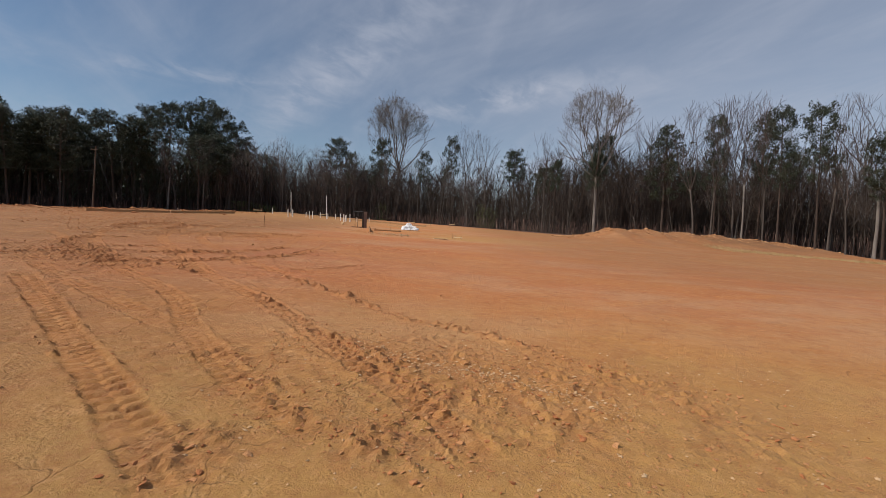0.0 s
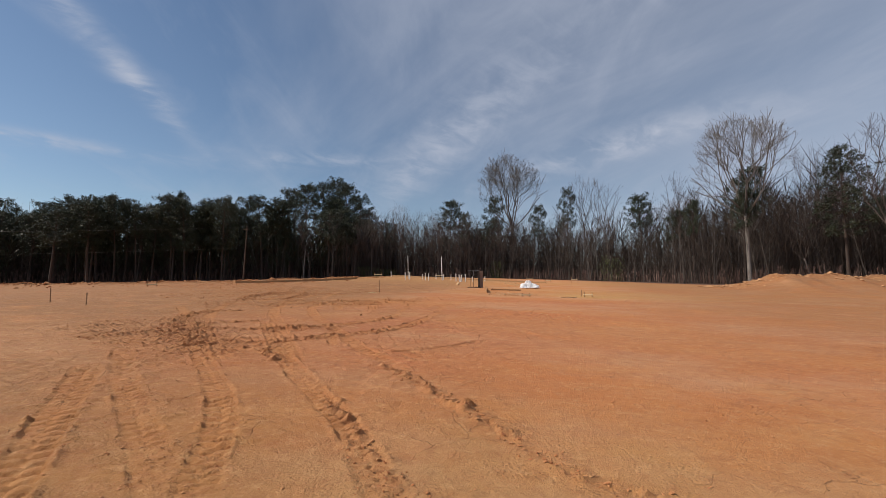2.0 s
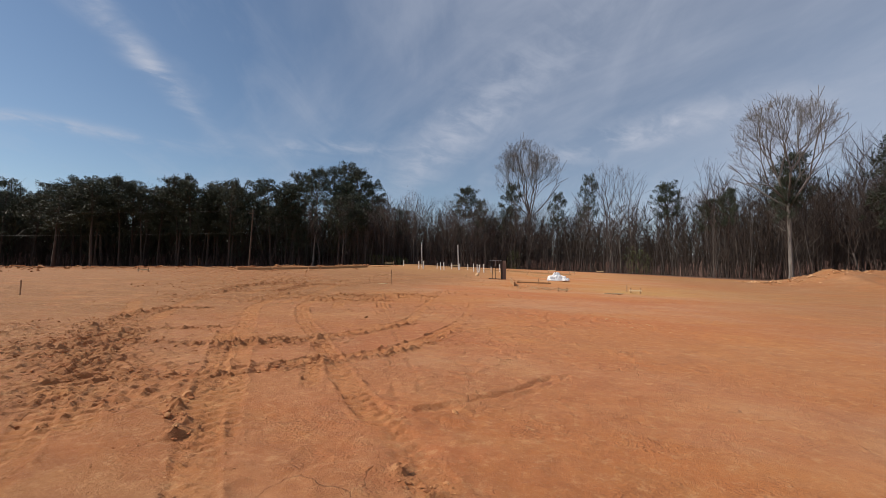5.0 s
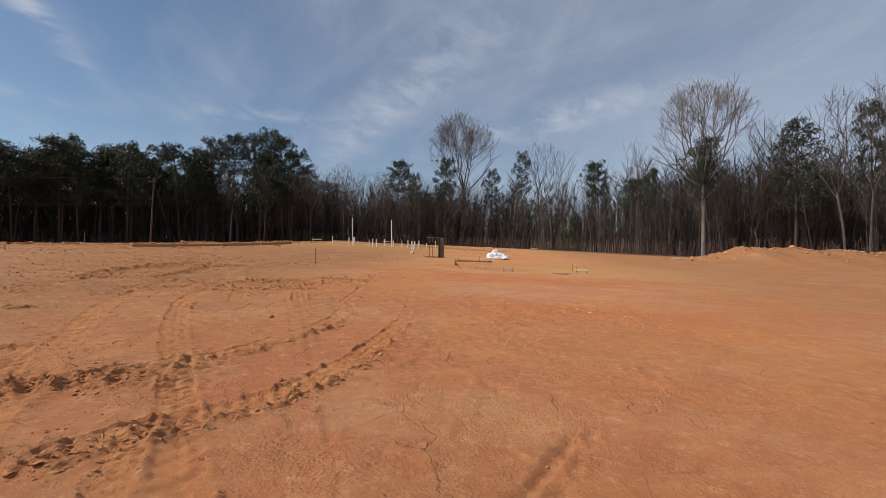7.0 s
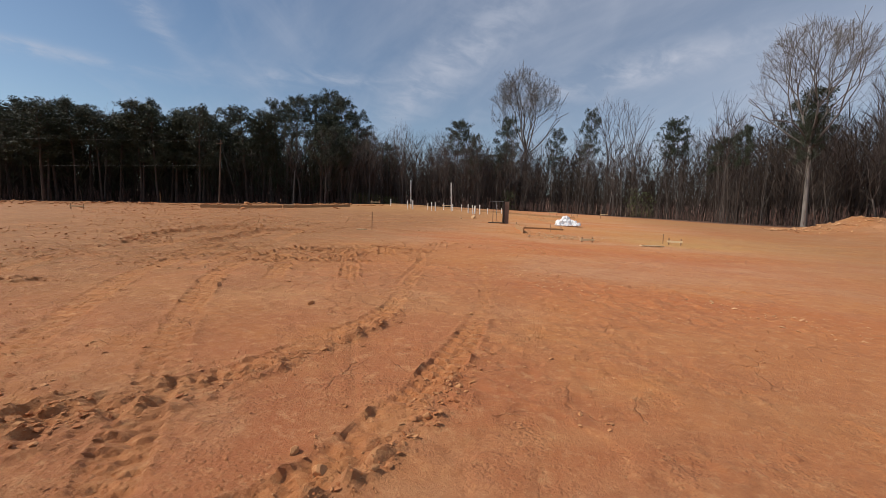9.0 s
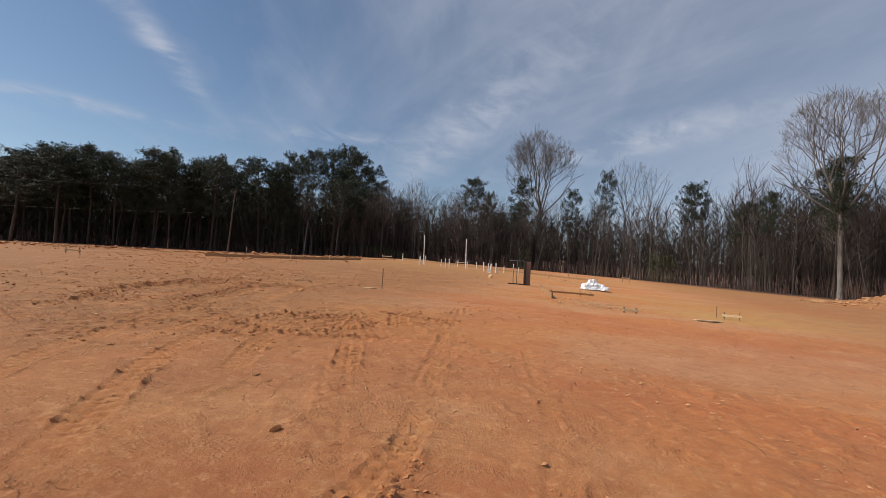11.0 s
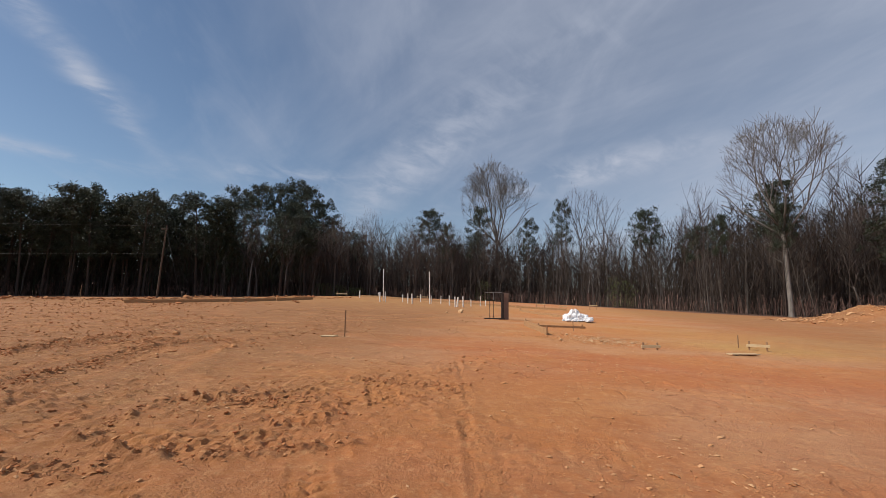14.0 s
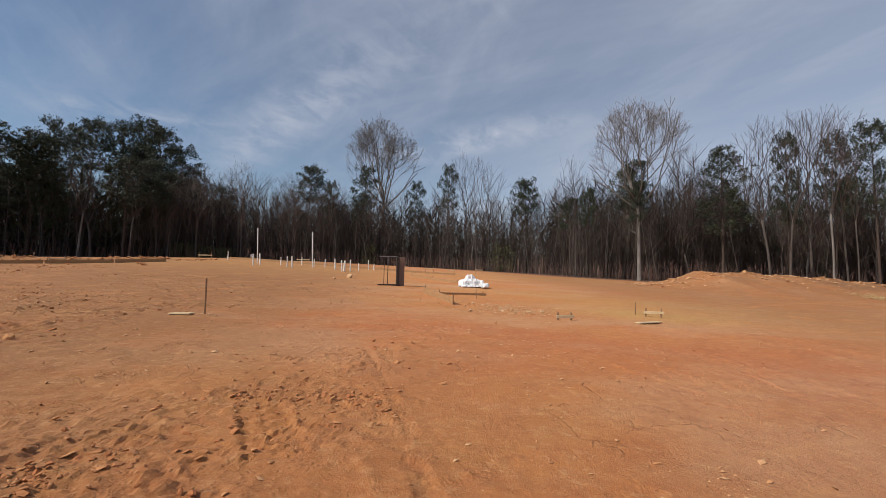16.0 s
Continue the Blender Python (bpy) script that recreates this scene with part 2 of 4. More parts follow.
CROWNBARK = plain("light_grey_limb_bark", (0.165, 0.145, 0.13, 1), (0.085, 0.073, 0.065, 1), 1.2, 0.9, stretch=(4, 4, 0.7), bump=0.3, distance=0.02)
TWIG = plain("winter_twigs", (0.088, 0.066, 0.057, 1), (0.050, 0.036, 0.032, 1), 0.3, 0.9, bump=0.0, fine=0.4)
REDTWIG = plain("reddish_winter_twigs", (0.125, 0.068, 0.055, 1), (0.075, 0.045, 0.038, 1), 0.3, 0.9, bump=0.0)
PINEBARK = plain("pine_bark", (0.075, 0.050, 0.038, 1), (0.034, 0.025, 0.021, 1), 1.5, 0.95, stretch=(3, 3, 0.8), bump=0.6, distance=0.04)
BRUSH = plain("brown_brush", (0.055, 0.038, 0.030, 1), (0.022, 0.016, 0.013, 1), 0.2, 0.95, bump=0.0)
POLEWOOD = plain("utility_pole_wood", (0.10, 0.068, 0.048, 1), (0.06, 0.04, 0.03, 1), 2, 0.9, stretch=(5, 5, 0.5))
WIRE = plain("dark_cable", (0.03, 0.03, 0.032, 1), (0.05, 0.05, 0.052, 1), 3, 0.6, bump=0.0)
STRAW = plain("dry_straw", (0.50, 0.37, 0.18, 1), (0.34, 0.22, 0.10, 1), 2, 0.9, bump=0.0)
NEEDLES = needle_material()
SHRUB = plain("yellow_green_leaves", (0.11, 0.13, 0.03, 1), (0.06, 0.08, 0.02, 1), 0.6, 0.7, bump=0.0)

# ---- building helpers ----


def link_mesh(name, verts, faces, material, parent=None, smooth=False):
    me = bpy.data.meshes.new(name)
    me.from_pydata(verts, [], faces)
    me.materials.append(material)
    if smooth:
        me.polygons.foreach_set("use_smooth", [True] * len(me.polygons))
    ob = new(name, me)
    ob.parent = parent
    return ob


def part(name, bm, material, parent=None, label=""):
    """One bmesh as one mesh object under a thing or a part."""
    me = bpy.data.meshes.new(name)
    bm.to_mesh(me)
    bm.free()
    me.materials.append(material)
    ob = new(name, me)
    ob.parent = parent
    if label:
        ob["label"] = label
    return ob


def thing(name, m, label, category, group=""):
    ob = new(name)
    ob.empty_display_size = 0.2
    ob.matrix_world = m
    return tagged(ob, label, category, group)


def box(sx, sy, sz, at=(0, 0, 0), bevel=0.006, turn=None):
    bm = bmesh.new()
    bmesh.ops.create_cube(bm, size=1)
    bmesh.ops.scale(bm, vec=(sx, sy, sz), verts=bm.verts)
    if bevel:
        bmesh.ops.bevel(bm, geom=bm.edges[:], offset=min(bevel, min(sx, sy, sz) * 0.3), segments=1, affect="EDGES")
    bmesh.ops.transform(bm, matrix=Matrix.Translation(at) @ (turn or Matrix()), verts=bm.verts)
    return bm


def join(*many):
    """Several bmeshes as one."""
    out = many[0]
    for other in many[1:]:
        me = bpy.data.meshes.new("joined")
        other.to_mesh(me)
        out.from_mesh(me)
        bpy.data.meshes.remove(me)
        other.free()
    return out


def rod(r0, r1, height, sides=12, at=(0, 0, 0), turn=None):
    bm = bmesh.new()
    bmesh.ops.create_cone(bm, cap_ends=True, segments=sides, radius1=r0, radius2=r1, depth=height)
    bmesh.ops.translate(bm, vec=(0, 0, height / 2), verts=bm.verts)
    bmesh.ops.transform(bm, matrix=Matrix.Translation(at) @ (turn or Matrix()), verts=bm.verts)
    return bm


class Tubes:
    """Gathers tapered limbs into one mesh."""

    def __init__(self):
        self.v, self.f = [], []

    def limb(self, points, radii, sides):
        base = len(self.v)
        for n, (p, r) in enumerate(zip(points, radii)):
            d = points[min(n + 1, len(points) - 1)] - points[max(n - 1, 0)]
            d = d.normalized()
            side = d.cross(Vector((0.31, 0.95, 0.05)))
            side = side.normalized() if side.length > 1e-4 else Vector((1, 0, 0))
            up = d.cross(side)
            for k in range(sides):
                a = 2 * math.pi * k / sides
                self.v.append(p + (side * math.cos(a) + up * math.sin(a)) * r)
        for n in range(len(points) - 1):
            for k in range(sides):
                a, b = base + n * sides + k, base + n * sides + (k + 1) % sides
                self.f.append((a, b, b + sides, a + sides))
        self.f.append(tuple(base + (len(points) - 1) * sides + k for k in range(sides)))

    def blade(self, p, d, length, width, rng):
        side = d.cross(Vector((rng.uniform(-1, 1), rng.uniform(-1, 1), rng.uniform(-1, 1))))
        if side.length < 1e-4:
            return
        side = side.normalized() * width / 2
        n = len(self.v)
        self.v += [p - side, p + side, p + d * length]
        self.f.append((n, n + 1, n + 2))

    def mesh(self, name, material):
        me = bpy.data.meshes.new(name)
        me.from_pydata(self.v, [], self.f)
        me.materials.append(material)
        me.polygons.foreach_set("use_smooth", [True] * len(me.polygons))
        return me


# ---- ground ----


def base_height(x, y):
    """The graded plot: it rises away from the start and to the west, with a low pad and a long spoil bank."""
    z = -1.62 + 0.0305 * np.minimum(y, 95) - 0.033 * np.clip(x, -24, 90)
    z = z + 0.5 * np.exp(-(((x + 27) / 17) ** 2 + ((y - 67) / 13) ** 2))
    along = np.clip((x - 22) / 34, 0, 1)
    crest = 62 + 5 * along
    tall = np.interp(x, [13, 19, 24, 27, 33, 40, 50, 58, 66], [0, 0.3, 1.6, 1.9, 1.8, 1.75, 1.5, 1.0, 0])
    tall = tall * (1 + 0.10 * np.sin(x * 1.1) + 0.07 * np.sin(x * 2.9 + 1))
    width = np.where(y < crest, 7.5, 4.0)
    return z + tall * np.exp(-(((y - crest) / width) ** 2))


def lattice(x, y, size, seed):
    """Smooth value noise from -1 to 1 over cells of a size in metres."""
    rng = np.random.RandomState(seed)
    table = rng.uniform(-1, 1, (256, 256))
    a = 0.7 + seed * 1.3
    u, v = (x * math.cos(a) + y * math.sin(a)) / size, (y * math.cos(a) - x * math.sin(a)) / size
    i, j = np.floor(u).astype(int), np.floor(v).astype(int)
    fu, fv = u - i, v - j
    fu, fv = fu * fu * (3 - 2 * fu), fv * fv * (3 - 2 * fv)
    i, j, i1, j1 = i % 256, j % 256, (i + 1) % 256, (j + 1) % 256
    return (table[i, j] * (1 - fu) + table[i1, j] * fu) * (1 - fv) + (table[i, j1] * (1 - fu) + table[i1, j1] * fu) * fv


# Tracks and ruts: kind, half width, depth, line.
TRACKS = [
    ("tread", 0.26, 0.055, [(-1.3, 2.2), (-1.62, 2.51), (-2.18, 3.03), (-2.87, 3.65), (-3.8, 4.49), (-4.88, 5.45), (-6.54, 6.92), (-8.37, 8.5)]),
    ("tread", 0.22, 0.046, [(-0.72, 2.88), (-1.06, 3.2), (-1.62, 3.68), (-2.25, 4.37), (-3.31, 5.62), (-4.08, 6.8), (-5.25, 7.92), (-6.93, 9.35), (-8.94, 11.26), (-10.97, 13.55)]),
    ("tread", 0.22, 0.046, [(0.39, 2.74), (0.15, 3.28), (-0.25, 3.8), (-0.79, 4.5), (-1.57, 5.52), (-2.64, 6.95), (-3.44, 7.7), (-4.63, 8.89), (-6.07, 10.43), (-9.42, 14.34)]),
    ("tread", 0.24, 0.036, [(-3.4, 5.4), (-4.09, 5.94), (-5.29, 6.74), (-6.83, 7.82), (-8.36, 9.03), (-9.48, 9.94)]),
]
TRACKS += [
    ("tread", 0.25, 0.034, [(-5.04, 9.52), (-5.6, 10.2), (-6.6, 11.4), (-7.9, 13.0), (-9.1, 14.5), (-10.2, 15.8), (-11.2, 17.2), (-12.2, 19.3), (-13.0, 22.3)]),
    ("tread", 0.24, 0.046, [(-2.9, 9.2), (-3.56, 10.05), (-4.61, 11.13), (-5.7, 12.43), (-6.66, 13.6), (-7.8, 14.9), (-9.0, 16.4), (-10.2, 18.1), (-10.95, 20.3)]),
    ("tread", 0.22, 0.055, [(-6.34, 11.67), (-6.05, 12.1), (-5.75, 12.5), (-5.5, 12.9), (-5.25, 13.35), (-5.1, 13.9), (-5.0, 14.7), (-4.88, 15.9), (-4.98, 17.6)]),
    ("tread", 0.15, 0.016, [(-4.9, 16.6), (-4.98, 17.6), (-5.2, 19.5), (-5.85, 22.7)]),
    ("tread", 0.22, 0.042, [(-8.6, 12.3), (-7.85, 12.8), (-7.5, 13.2), (-7.1, 13.6), (-6.85, 14.1), (-6.55, 14.65), (-6.4, 15.5), (-6.2, 16.85), (-6.4, 18.2)]),
    ("tread", 0.15, 0.016, [(-6.2, 16.85), (-6.6, 19.2), (-7.7, 23.3)]),
]
TRACKS += [
    ("tread", 0.16, 0.035, [(-5.2, 11.1), (-5.54, 11.64), (-5.93, 12.26), (-6.45, 13.15)]),
    ("tread", 0.26, 0.060, [(-8.9, 18.0), (-9.05, 18.25), (-9.3, 18.7), (-9.63, 19.3), (-9.83, 19.9)]),
    ("tread", 0.26, 0.045, [(-7.7, 18.6), (-7.85, 18.94), (-8.16, 19.57), (-8.6, 20.5)]),
    ("tread", 0.34, 0.060, [(-8.4, 22.2), (-8.71, 22.92), (-9.07, 23.77)]),
    ("tread", 0.26, 0.050, [(-9.0, 21.1), (-9.2, 21.5), (-9.56, 22.13)]),
    ("tread", 0.36, 0.070, [(-10.89, 20.4), (-10.12, 20.4), (-9.55, 20.6), (-9.06, 20.87), (-8.56, 21.26)]),
    ("tread", 0.24, 0.030, [(-11.07, 18.28), (-11.33, 19.48), (-11.77, 21.02), (-13.27, 24.65), (-15.8, 31.0)]),
    ("tread", 0.24, 0.030, [(-12.31, 18.95), (-12.61, 19.69), (-13.02, 20.73), (-13.39, 22.45), (-15, 26)]),
    ("tread", 0.26, 0.030, [(-13.81, 19.75), (-14.7, 21.47), (-15.38, 23.84), (-17, 28)]),
    ("tread", 0.26, 0.040, [(-6.41, 9.31), (-7.17, 9.89), (-8.11, 10.79), (-10.19, 12.78), (-12.08, 14.91), (-14.81, 18.91)]),
    ("tread", 0.24, 0.034, [(-7.2, 9.5), (-9.1, 11.0), (-11.9, 13.9), (-15.5, 17)]),
]
TRACKS += [
    ("rut", 0.02, 0.012, [(-3.23, 10.3), (-3.71, 11.12), (-4.29, 12.2), (-5.27, 14.1), (-5.9, 15.3), (-6.66, 16.73), (-8.6, 20.4)]),
    ("rut", 0.02, 0.008, [(-3.63, 10.3), (-4.11, 11.12), (-4.69, 12.2), (-5.62, 14.4), (-6.06, 15.16), (-6.87, 16.6), (-8.25, 19.15)]),
    ("rut", 0.05, 0.040, [(-3.75, 10.95), (-3.6, 11.11), (-3.36, 11.47), (-3.02, 11.9), (-2.5, 12.92)]),
    ("rut", 0.04, 0.018, [(-3.4, 10.87), (-3.28, 11.08), (-2.93, 11.61), (-2.25, 13.21)]),
    ("rut", 0.04, 0.015, [(-6.79, 18.83), (-7.03, 20.1), (-7.51, 22.67)]),
    ("rut", 0.04, 0.012, [(-6.55, 18.79), (-6.75, 20.17), (-7.0, 21.77)]),
    ("rut", 0.04, 0.014, [(-7.2, 21.3), (-7.3, 21.79), (-7.39, 22.7), (-7.57, 23.78), (-8.15, 26.51)]),
    ("rut", 0.12, 0.014, [(-9.0, 23.9), (-8.6, 24.5), (-8.1, 24.3), (-7.8, 23.7)]),
    ("rut", 0.03, 0.025, [(2.06, 4.81), (2.43, 3.99), (2.55, 3.4), (2.77, 3.02), (2.87, 2.75)]),
    ("tread", 0.30, 0.012, [(3.5, 9), (9, 12.5), (17, 15), (30, 17)]),
    ("tread", 0.30, 0.012, [(4.5, 7), (10, 9.9), (19, 12), (32, 13)]),
    ("tread", 0.30, 0.016, [(-22, 26), (-14, 36), (-9, 47), (-4, 56), (4, 66)]),
    ("tread", 0.30, 0.016, [(-24, 28), (-16, 38), (-11, 49)]),
    ("tread", 0.30, 0.020, [(8, 38), (16, 44), (26, 49), (40, 52)]),
]
TRACKS += [
    ("clods", 0.14, 0.030, [(-7.88, 10.54), (-6.81, 11.07), (-6.44, 11.43), (-6.0, 11.89), (-5.5, 12.51), (-5.1, 13.2), (-4.9, 13.9), (-4.75, 14.8), (-4.63, 16.0)]),
    ("clods", 0.15, 0.028, [(-9.26, 12.2), (-8.46, 12.55), (-7.65, 12.9), (-7.1, 13.4), (-6.75, 14.05), (-6.38, 14.75), (-6.18, 15.6), (-5.98, 16.9)]),
    ("clods", 0.10, 0.030, [(-10.56, 13.31), (-9.84, 13.59), (-9.21, 14.1)]),
    ("clods", 0.28, 0.030, [(-9.26, 10.76), (-10.27, 11.68), (-11.27, 12.76), (-12.61, 14.51), (-12.87, 15.85), (-11.95, 16.22)]),
    ("clods", 0.25, 0.030, [(-8.17, 10.2), (-8.41, 10.63), (-9.17, 11.45), (-9.87, 12.38)]),
    ("clods", 0.10, 0.035, [(-6.3, 10.41), (-6.26, 10.13), (-5.8, 9.84), (-5.55, 9.69), (-5.49, 9.5)]),
    ("clods", 0.30, 0.030, [(-10.69, 9.9), (-10.39, 11.5), (-10.37, 12.99)]),
    ("clods", 0.30, 0.030, [(-7.9, 12.7), (-7.4, 13.25), (-7.05, 13.6)]),
    ("clods", 0.26, 0.030, [(-6.5, 11.6), (-6.15, 12.0), (-5.85, 12.3)]),
]
TRACKS += [
    ("clods", 0.12, 0.025, [(-2.24, 4.66), (-1.91, 4.25), (-1.55, 3.8), (-1.1, 3.3)]),
    ("clods", 0.18, 0.030, [(-1.12, 5.1), (-0.69, 4.7), (-0.3, 4.2), (0.1, 3.7)]),
    ("clods", 0.12, 0.020, [(-3.42, 9.67), (-2.2, 8.45), (-1.51, 7.8), (-0.67, 6.76), (0.22, 6.24), (1.0, 5.91), (2.05, 4.64)]),
    ("clods", 0.12, 0.020, [(-3.43, 7.83), (-2.4, 6.63), (-1.46, 5.5), (-1.06, 5.0)]),
    ("clods", 0.16, 0.030, [(-10.44, 20.05), (-9.87, 20.17), (-9.35, 20.36), (-8.93, 20.58), (-8.45, 21.02)]),
    ("clods", 0.18, 0.030, [(-11.29, 21.84), (-10.46, 21.99), (-9.79, 21.99)]),
    ("clods", 0.14, 0.025, [(-10.96, 20.24), (-11.2, 21.0), (-11.29, 21.84)]),
    ("clods", 0.30, 0.020, [(-9.37, 23.77), (-8.59, 23.84), (-7.62, 23.79)]),
    ("clods", 0.16, 0.025, [(-10.73, 21.8), (-10.19, 21.93), (-9.74, 22.28), (-9.52, 22.42)]),
    ("clods", 0.20, 0.035, [(-10.87, 19.58), (-10.36, 19.62), (-10.05, 19.83)]),
    ("clods", 0.30, 0.035, [(-13.6, 21.46), (-14.27, 22.45), (-14.44, 23.55), (-15.53, 26.3), (-14.78, 27.46)]),
    ("clods", 0.35, 0.040, [(-16.4, 22.3), (-17.04, 24.29), (-17.47, 27.38)]),
    ("clods", 0.35, 0.030, [(-15.1, 20.4), (-16.9, 22.6), (-16.8, 24.4), (-16.0, 26.7)]),
]
# Loose, broken soil: centre, radius, strength.
LOOSE = [(-22, 30, 5, 0.9), (-29, 36, 6, 0.9), (-36, 42, 6, 0.9), (-15, 32, 3, 0.5), (-9.4, 11.2, 1.7, 1.0), (-7.4, 10.4, 1.3, 0.9), (-11.5, 12.0, 2.0, 0.8), (-0.4, 4.4, 1.5, 0.75), (1.6, 3.5, 1.7, 0.7), (-7.0, 13.7, 0.8, 0.8),
         (-10.0, 22.3, 1.4, 0.9), (-8.6, 23.6, 1.2, 0.7), (-8.3, 25.6, 1.6, 0.5), (-14, 20, 3.0, 0.7), (-18, 24, 4, 0.7), (-15.5, 27.5, 2.6, 0.8), (-20, 30, 4, 0.7), (-4.2, 33.5, 1.5, 0.6), (-30, 44, 5, 0.5), (-0.2, 3.0, 0.5, 1.0), (-1.6, 2.7, 0.4, 0.9), (-9.8, 21.2, 1.0, 0.8)]


def along_line(x, y, line):
    """Distance from a line, and the way along it to the nearest point."""
    best, way, done = np.full(x.shape, 1e9), np.zeros(x.shape), 0.0
    for (ax, ay), (bx, by) in zip(line, line[1:]):
        dx, dy = bx - ax, by - ay
        length = math.hypot(dx, dy)
        u = np.clip(((x - ax) * dx + (y - ay) * dy) / length**2, 0, 1)
        d = np.hypot(x - ax - u * dx, y - ay - u * dy)
        side = np.sign((x - ax) * dy - (y - ay) * dx)
        near = d < np.abs(best)
        best = np.where(near, d * np.where(side == 0, 1, side), best)
        way = np.where(near, done + u * length, way)
        done += length
    return best, way


def smooth_line(line, rounds=2):
    for _ in range(rounds):
        out = [line[0]]
        for a, b in zip(line, line[1:]):
            out += [(a[0] * 0.75 + b[0] * 0.25, a[1] * 0.75 + b[1] * 0.25), (a[0] * 0.25 + b[0] * 0.75, a[1] * 0.25 + b[1] * 0.75)]
        line = out + [line[-1]]
    return line


STAKE = (-12.05, 29.25)
RIDGE = [(-64, 37.5), (-45, 44.6), (-37.2, 48.4), (-31, 52.7), (-27.6, 57.6)]


def ground_detail(x, y):
    """Relief of the worked soil, and how loose it is."""
    broad = lattice(x, y, 3.1, 1) * 0.025 + lattice(x, y, 1.1, 2) * 0.012
    broad = broad + 0.05 * np.exp(-((x - STAKE[0]) ** 2 + (y - STAKE[1]) ** 2) / 0.05)
    rough = np.clip(0.45 + 0.9 * lattice(x, y, 2.3, 11) - 0.04 * np.maximum(x + 2, 0), 0.15, 1.2)
    fine = rough * (lattice(x, y, 0.37, 3) * 0.013 + lattice(x, y, 0.13, 4) * 0.009 + np.maximum(lattice(x, y, 0.09, 12) - 0.45, 0) * 0.035)
    z, loose = broad, np.zeros(x.shape)
    worn = np.zeros(x.shape)
    for cx, cy, r, k in LOOSE:
        loose = np.maximum(loose, k * np.exp(-(((x - cx) ** 2 + (y - cy) ** 2) / r**2) ** 1.5) * (0.55 + 0.45 * lattice(x, y, 0.6, 8)))
    for n, (kind, half, depth, line) in enumerate(TRACKS):
        line = smooth_line(line)
        xs, ys = [p[0] for p in line], [p[1] for p in line]
        some = (x > min(xs) - 1) & (x < max(xs) + 1) & (y > min(ys) - 1) & (y < max(ys) + 1)
        if not some.any():
            continue
        px, py = x[some], y[some]
        d, s = along_line(px, py, line)
        wobble = lattice(px, py, 0.45, 20 + n)
        fade = np.clip(0.88 + 0.5 * lattice(s, s * 0 + n * 3.7, 1.3, 40 + n), 0.35, 1.0)
        if kind == "tread":
            whole = sum(math.dist(p, q) for p, q in zip(line, line[1:]))
            fade = fade * np.clip(s / 0.3, 0, 1) * np.clip((whole - s) / min(0.3 * whole, 1.2), 0, 1)
        a = np.abs(d) + 0.025 * wobble
        inside = 1 / (1 + np.exp(np.clip((a - half) / 0.014, -40, 40)))
        berm = np.exp(-(((a - half - 0.07) / 0.06) ** 2))
        clump = np.clip(lattice(px, py, 0.16, 60 + n) + 0.35, 0, 1.2)
        if kind == "tread":
            half = 0.64 * half
            inside = 1 / (1 + np.exp(np.clip((a - half) / 0.010, -40, 40)))
            berm = np.exp(-(((a - half - 0.04) / 0.03) ** 2))
            groove = np.exp(-(((a - half) / 0.016) ** 2))
            turn = s / 0.17 + 0.5 * (d > 0) - 1.2 * np.abs(d) + 0.16 * wobble
            lug = 1 / (1 + np.exp(-12 * np.sin(2 * math.pi * turn) - 5))
            crisp = fade * np.clip(0.8 + 0.9 * lattice(px, py, 0.55, 80 + n), 0.05, 1.1)
            dz = -depth * inside * (0.10 * fade + 0.75 * crisp * (1 - lug)) + 0.45 * depth * berm * fade * clump - 0.25 * depth * groove * fade - 0.45 * depth * np.exp(-((d / 0.016) ** 2)) * crisp
            dz = np.maximum(dz, -0.72 * depth)
            lo = 0.42 * np.maximum(inside * (1 - lug), 0.8 * berm) * fade * (0.3 + 0.7 * clump)
        elif kind == "rut":
            berm = np.exp(-(((a - half - 0.05) / 0.035) ** 2))
            dz = -depth * inside * fade + 0.45 * depth * berm * (0.3 + clump) * fade
            lo = 0.3 * inside
        else:
            heap = np.exp(-((a / (1.1 * half)) ** 4)) * fade
            dz = depth * heap * (1.3 * clump - 0.2 + 0.9 * lattice(px, py, 0.075, 90 + n))
            lo = 0.8 * heap * (0.3 + 0.7 * clump)
        z[some] += dz
        if kind == "tread":
            worn[some] = np.maximum(worn[some], inside * fade)
        loose[some] = np.maximum(loose[some], lo)
    ridge = np.exp(-((along_line(x, y, RIDGE)[0] / 0.75) ** 2)) * np.clip((-26 - x) / 3, 0, 1)
    z = z + ridge * (0.30 + 0.14 * lattice(x, y, 1.2, 71))
    lumps = np.clip(lattice(x, y, 0.21, 5) * 0.5 + lattice(x, y, 0.095, 6) * 0.7 + lattice(x, y, 0.055, 7) * 0.6, -0.15, 1.2)
    crust = 1 / (1 + np.exp(np.clip(-(lattice(x, y, 0.42, 15) + 0.7 * lattice(x, y, 0.17, 16) + 0.35 * lattice(x, y, 0.08, 17) - 0.25) / 0.035, -40, 40)))
    crust = crust * np.clip(1.6 * lattice(x, y, 1.9, 18) + 0.1, 0, 1) * np.clip(1.1 - 0.08 * np.maximum(x + 3, 0), 0.2, 1)
    return z + fine + 0.014 * crust + loose * lumps * 0.085, np.clip(loose, 0, 1), worn


EDGE = [(-400, -60), (-160, 20), (-105, 45), (-75, 66), (-55, 80), (-38, 92), (-14, 98), (6, 90), (20, 82), (34, 78), (62, 74), (82, 60), (110, 30), (150, -30), (400, -200)]


def edge_y(x):
    return np.interp(x, [p[0] for p in EDGE], [p[1] for p in EDGE])


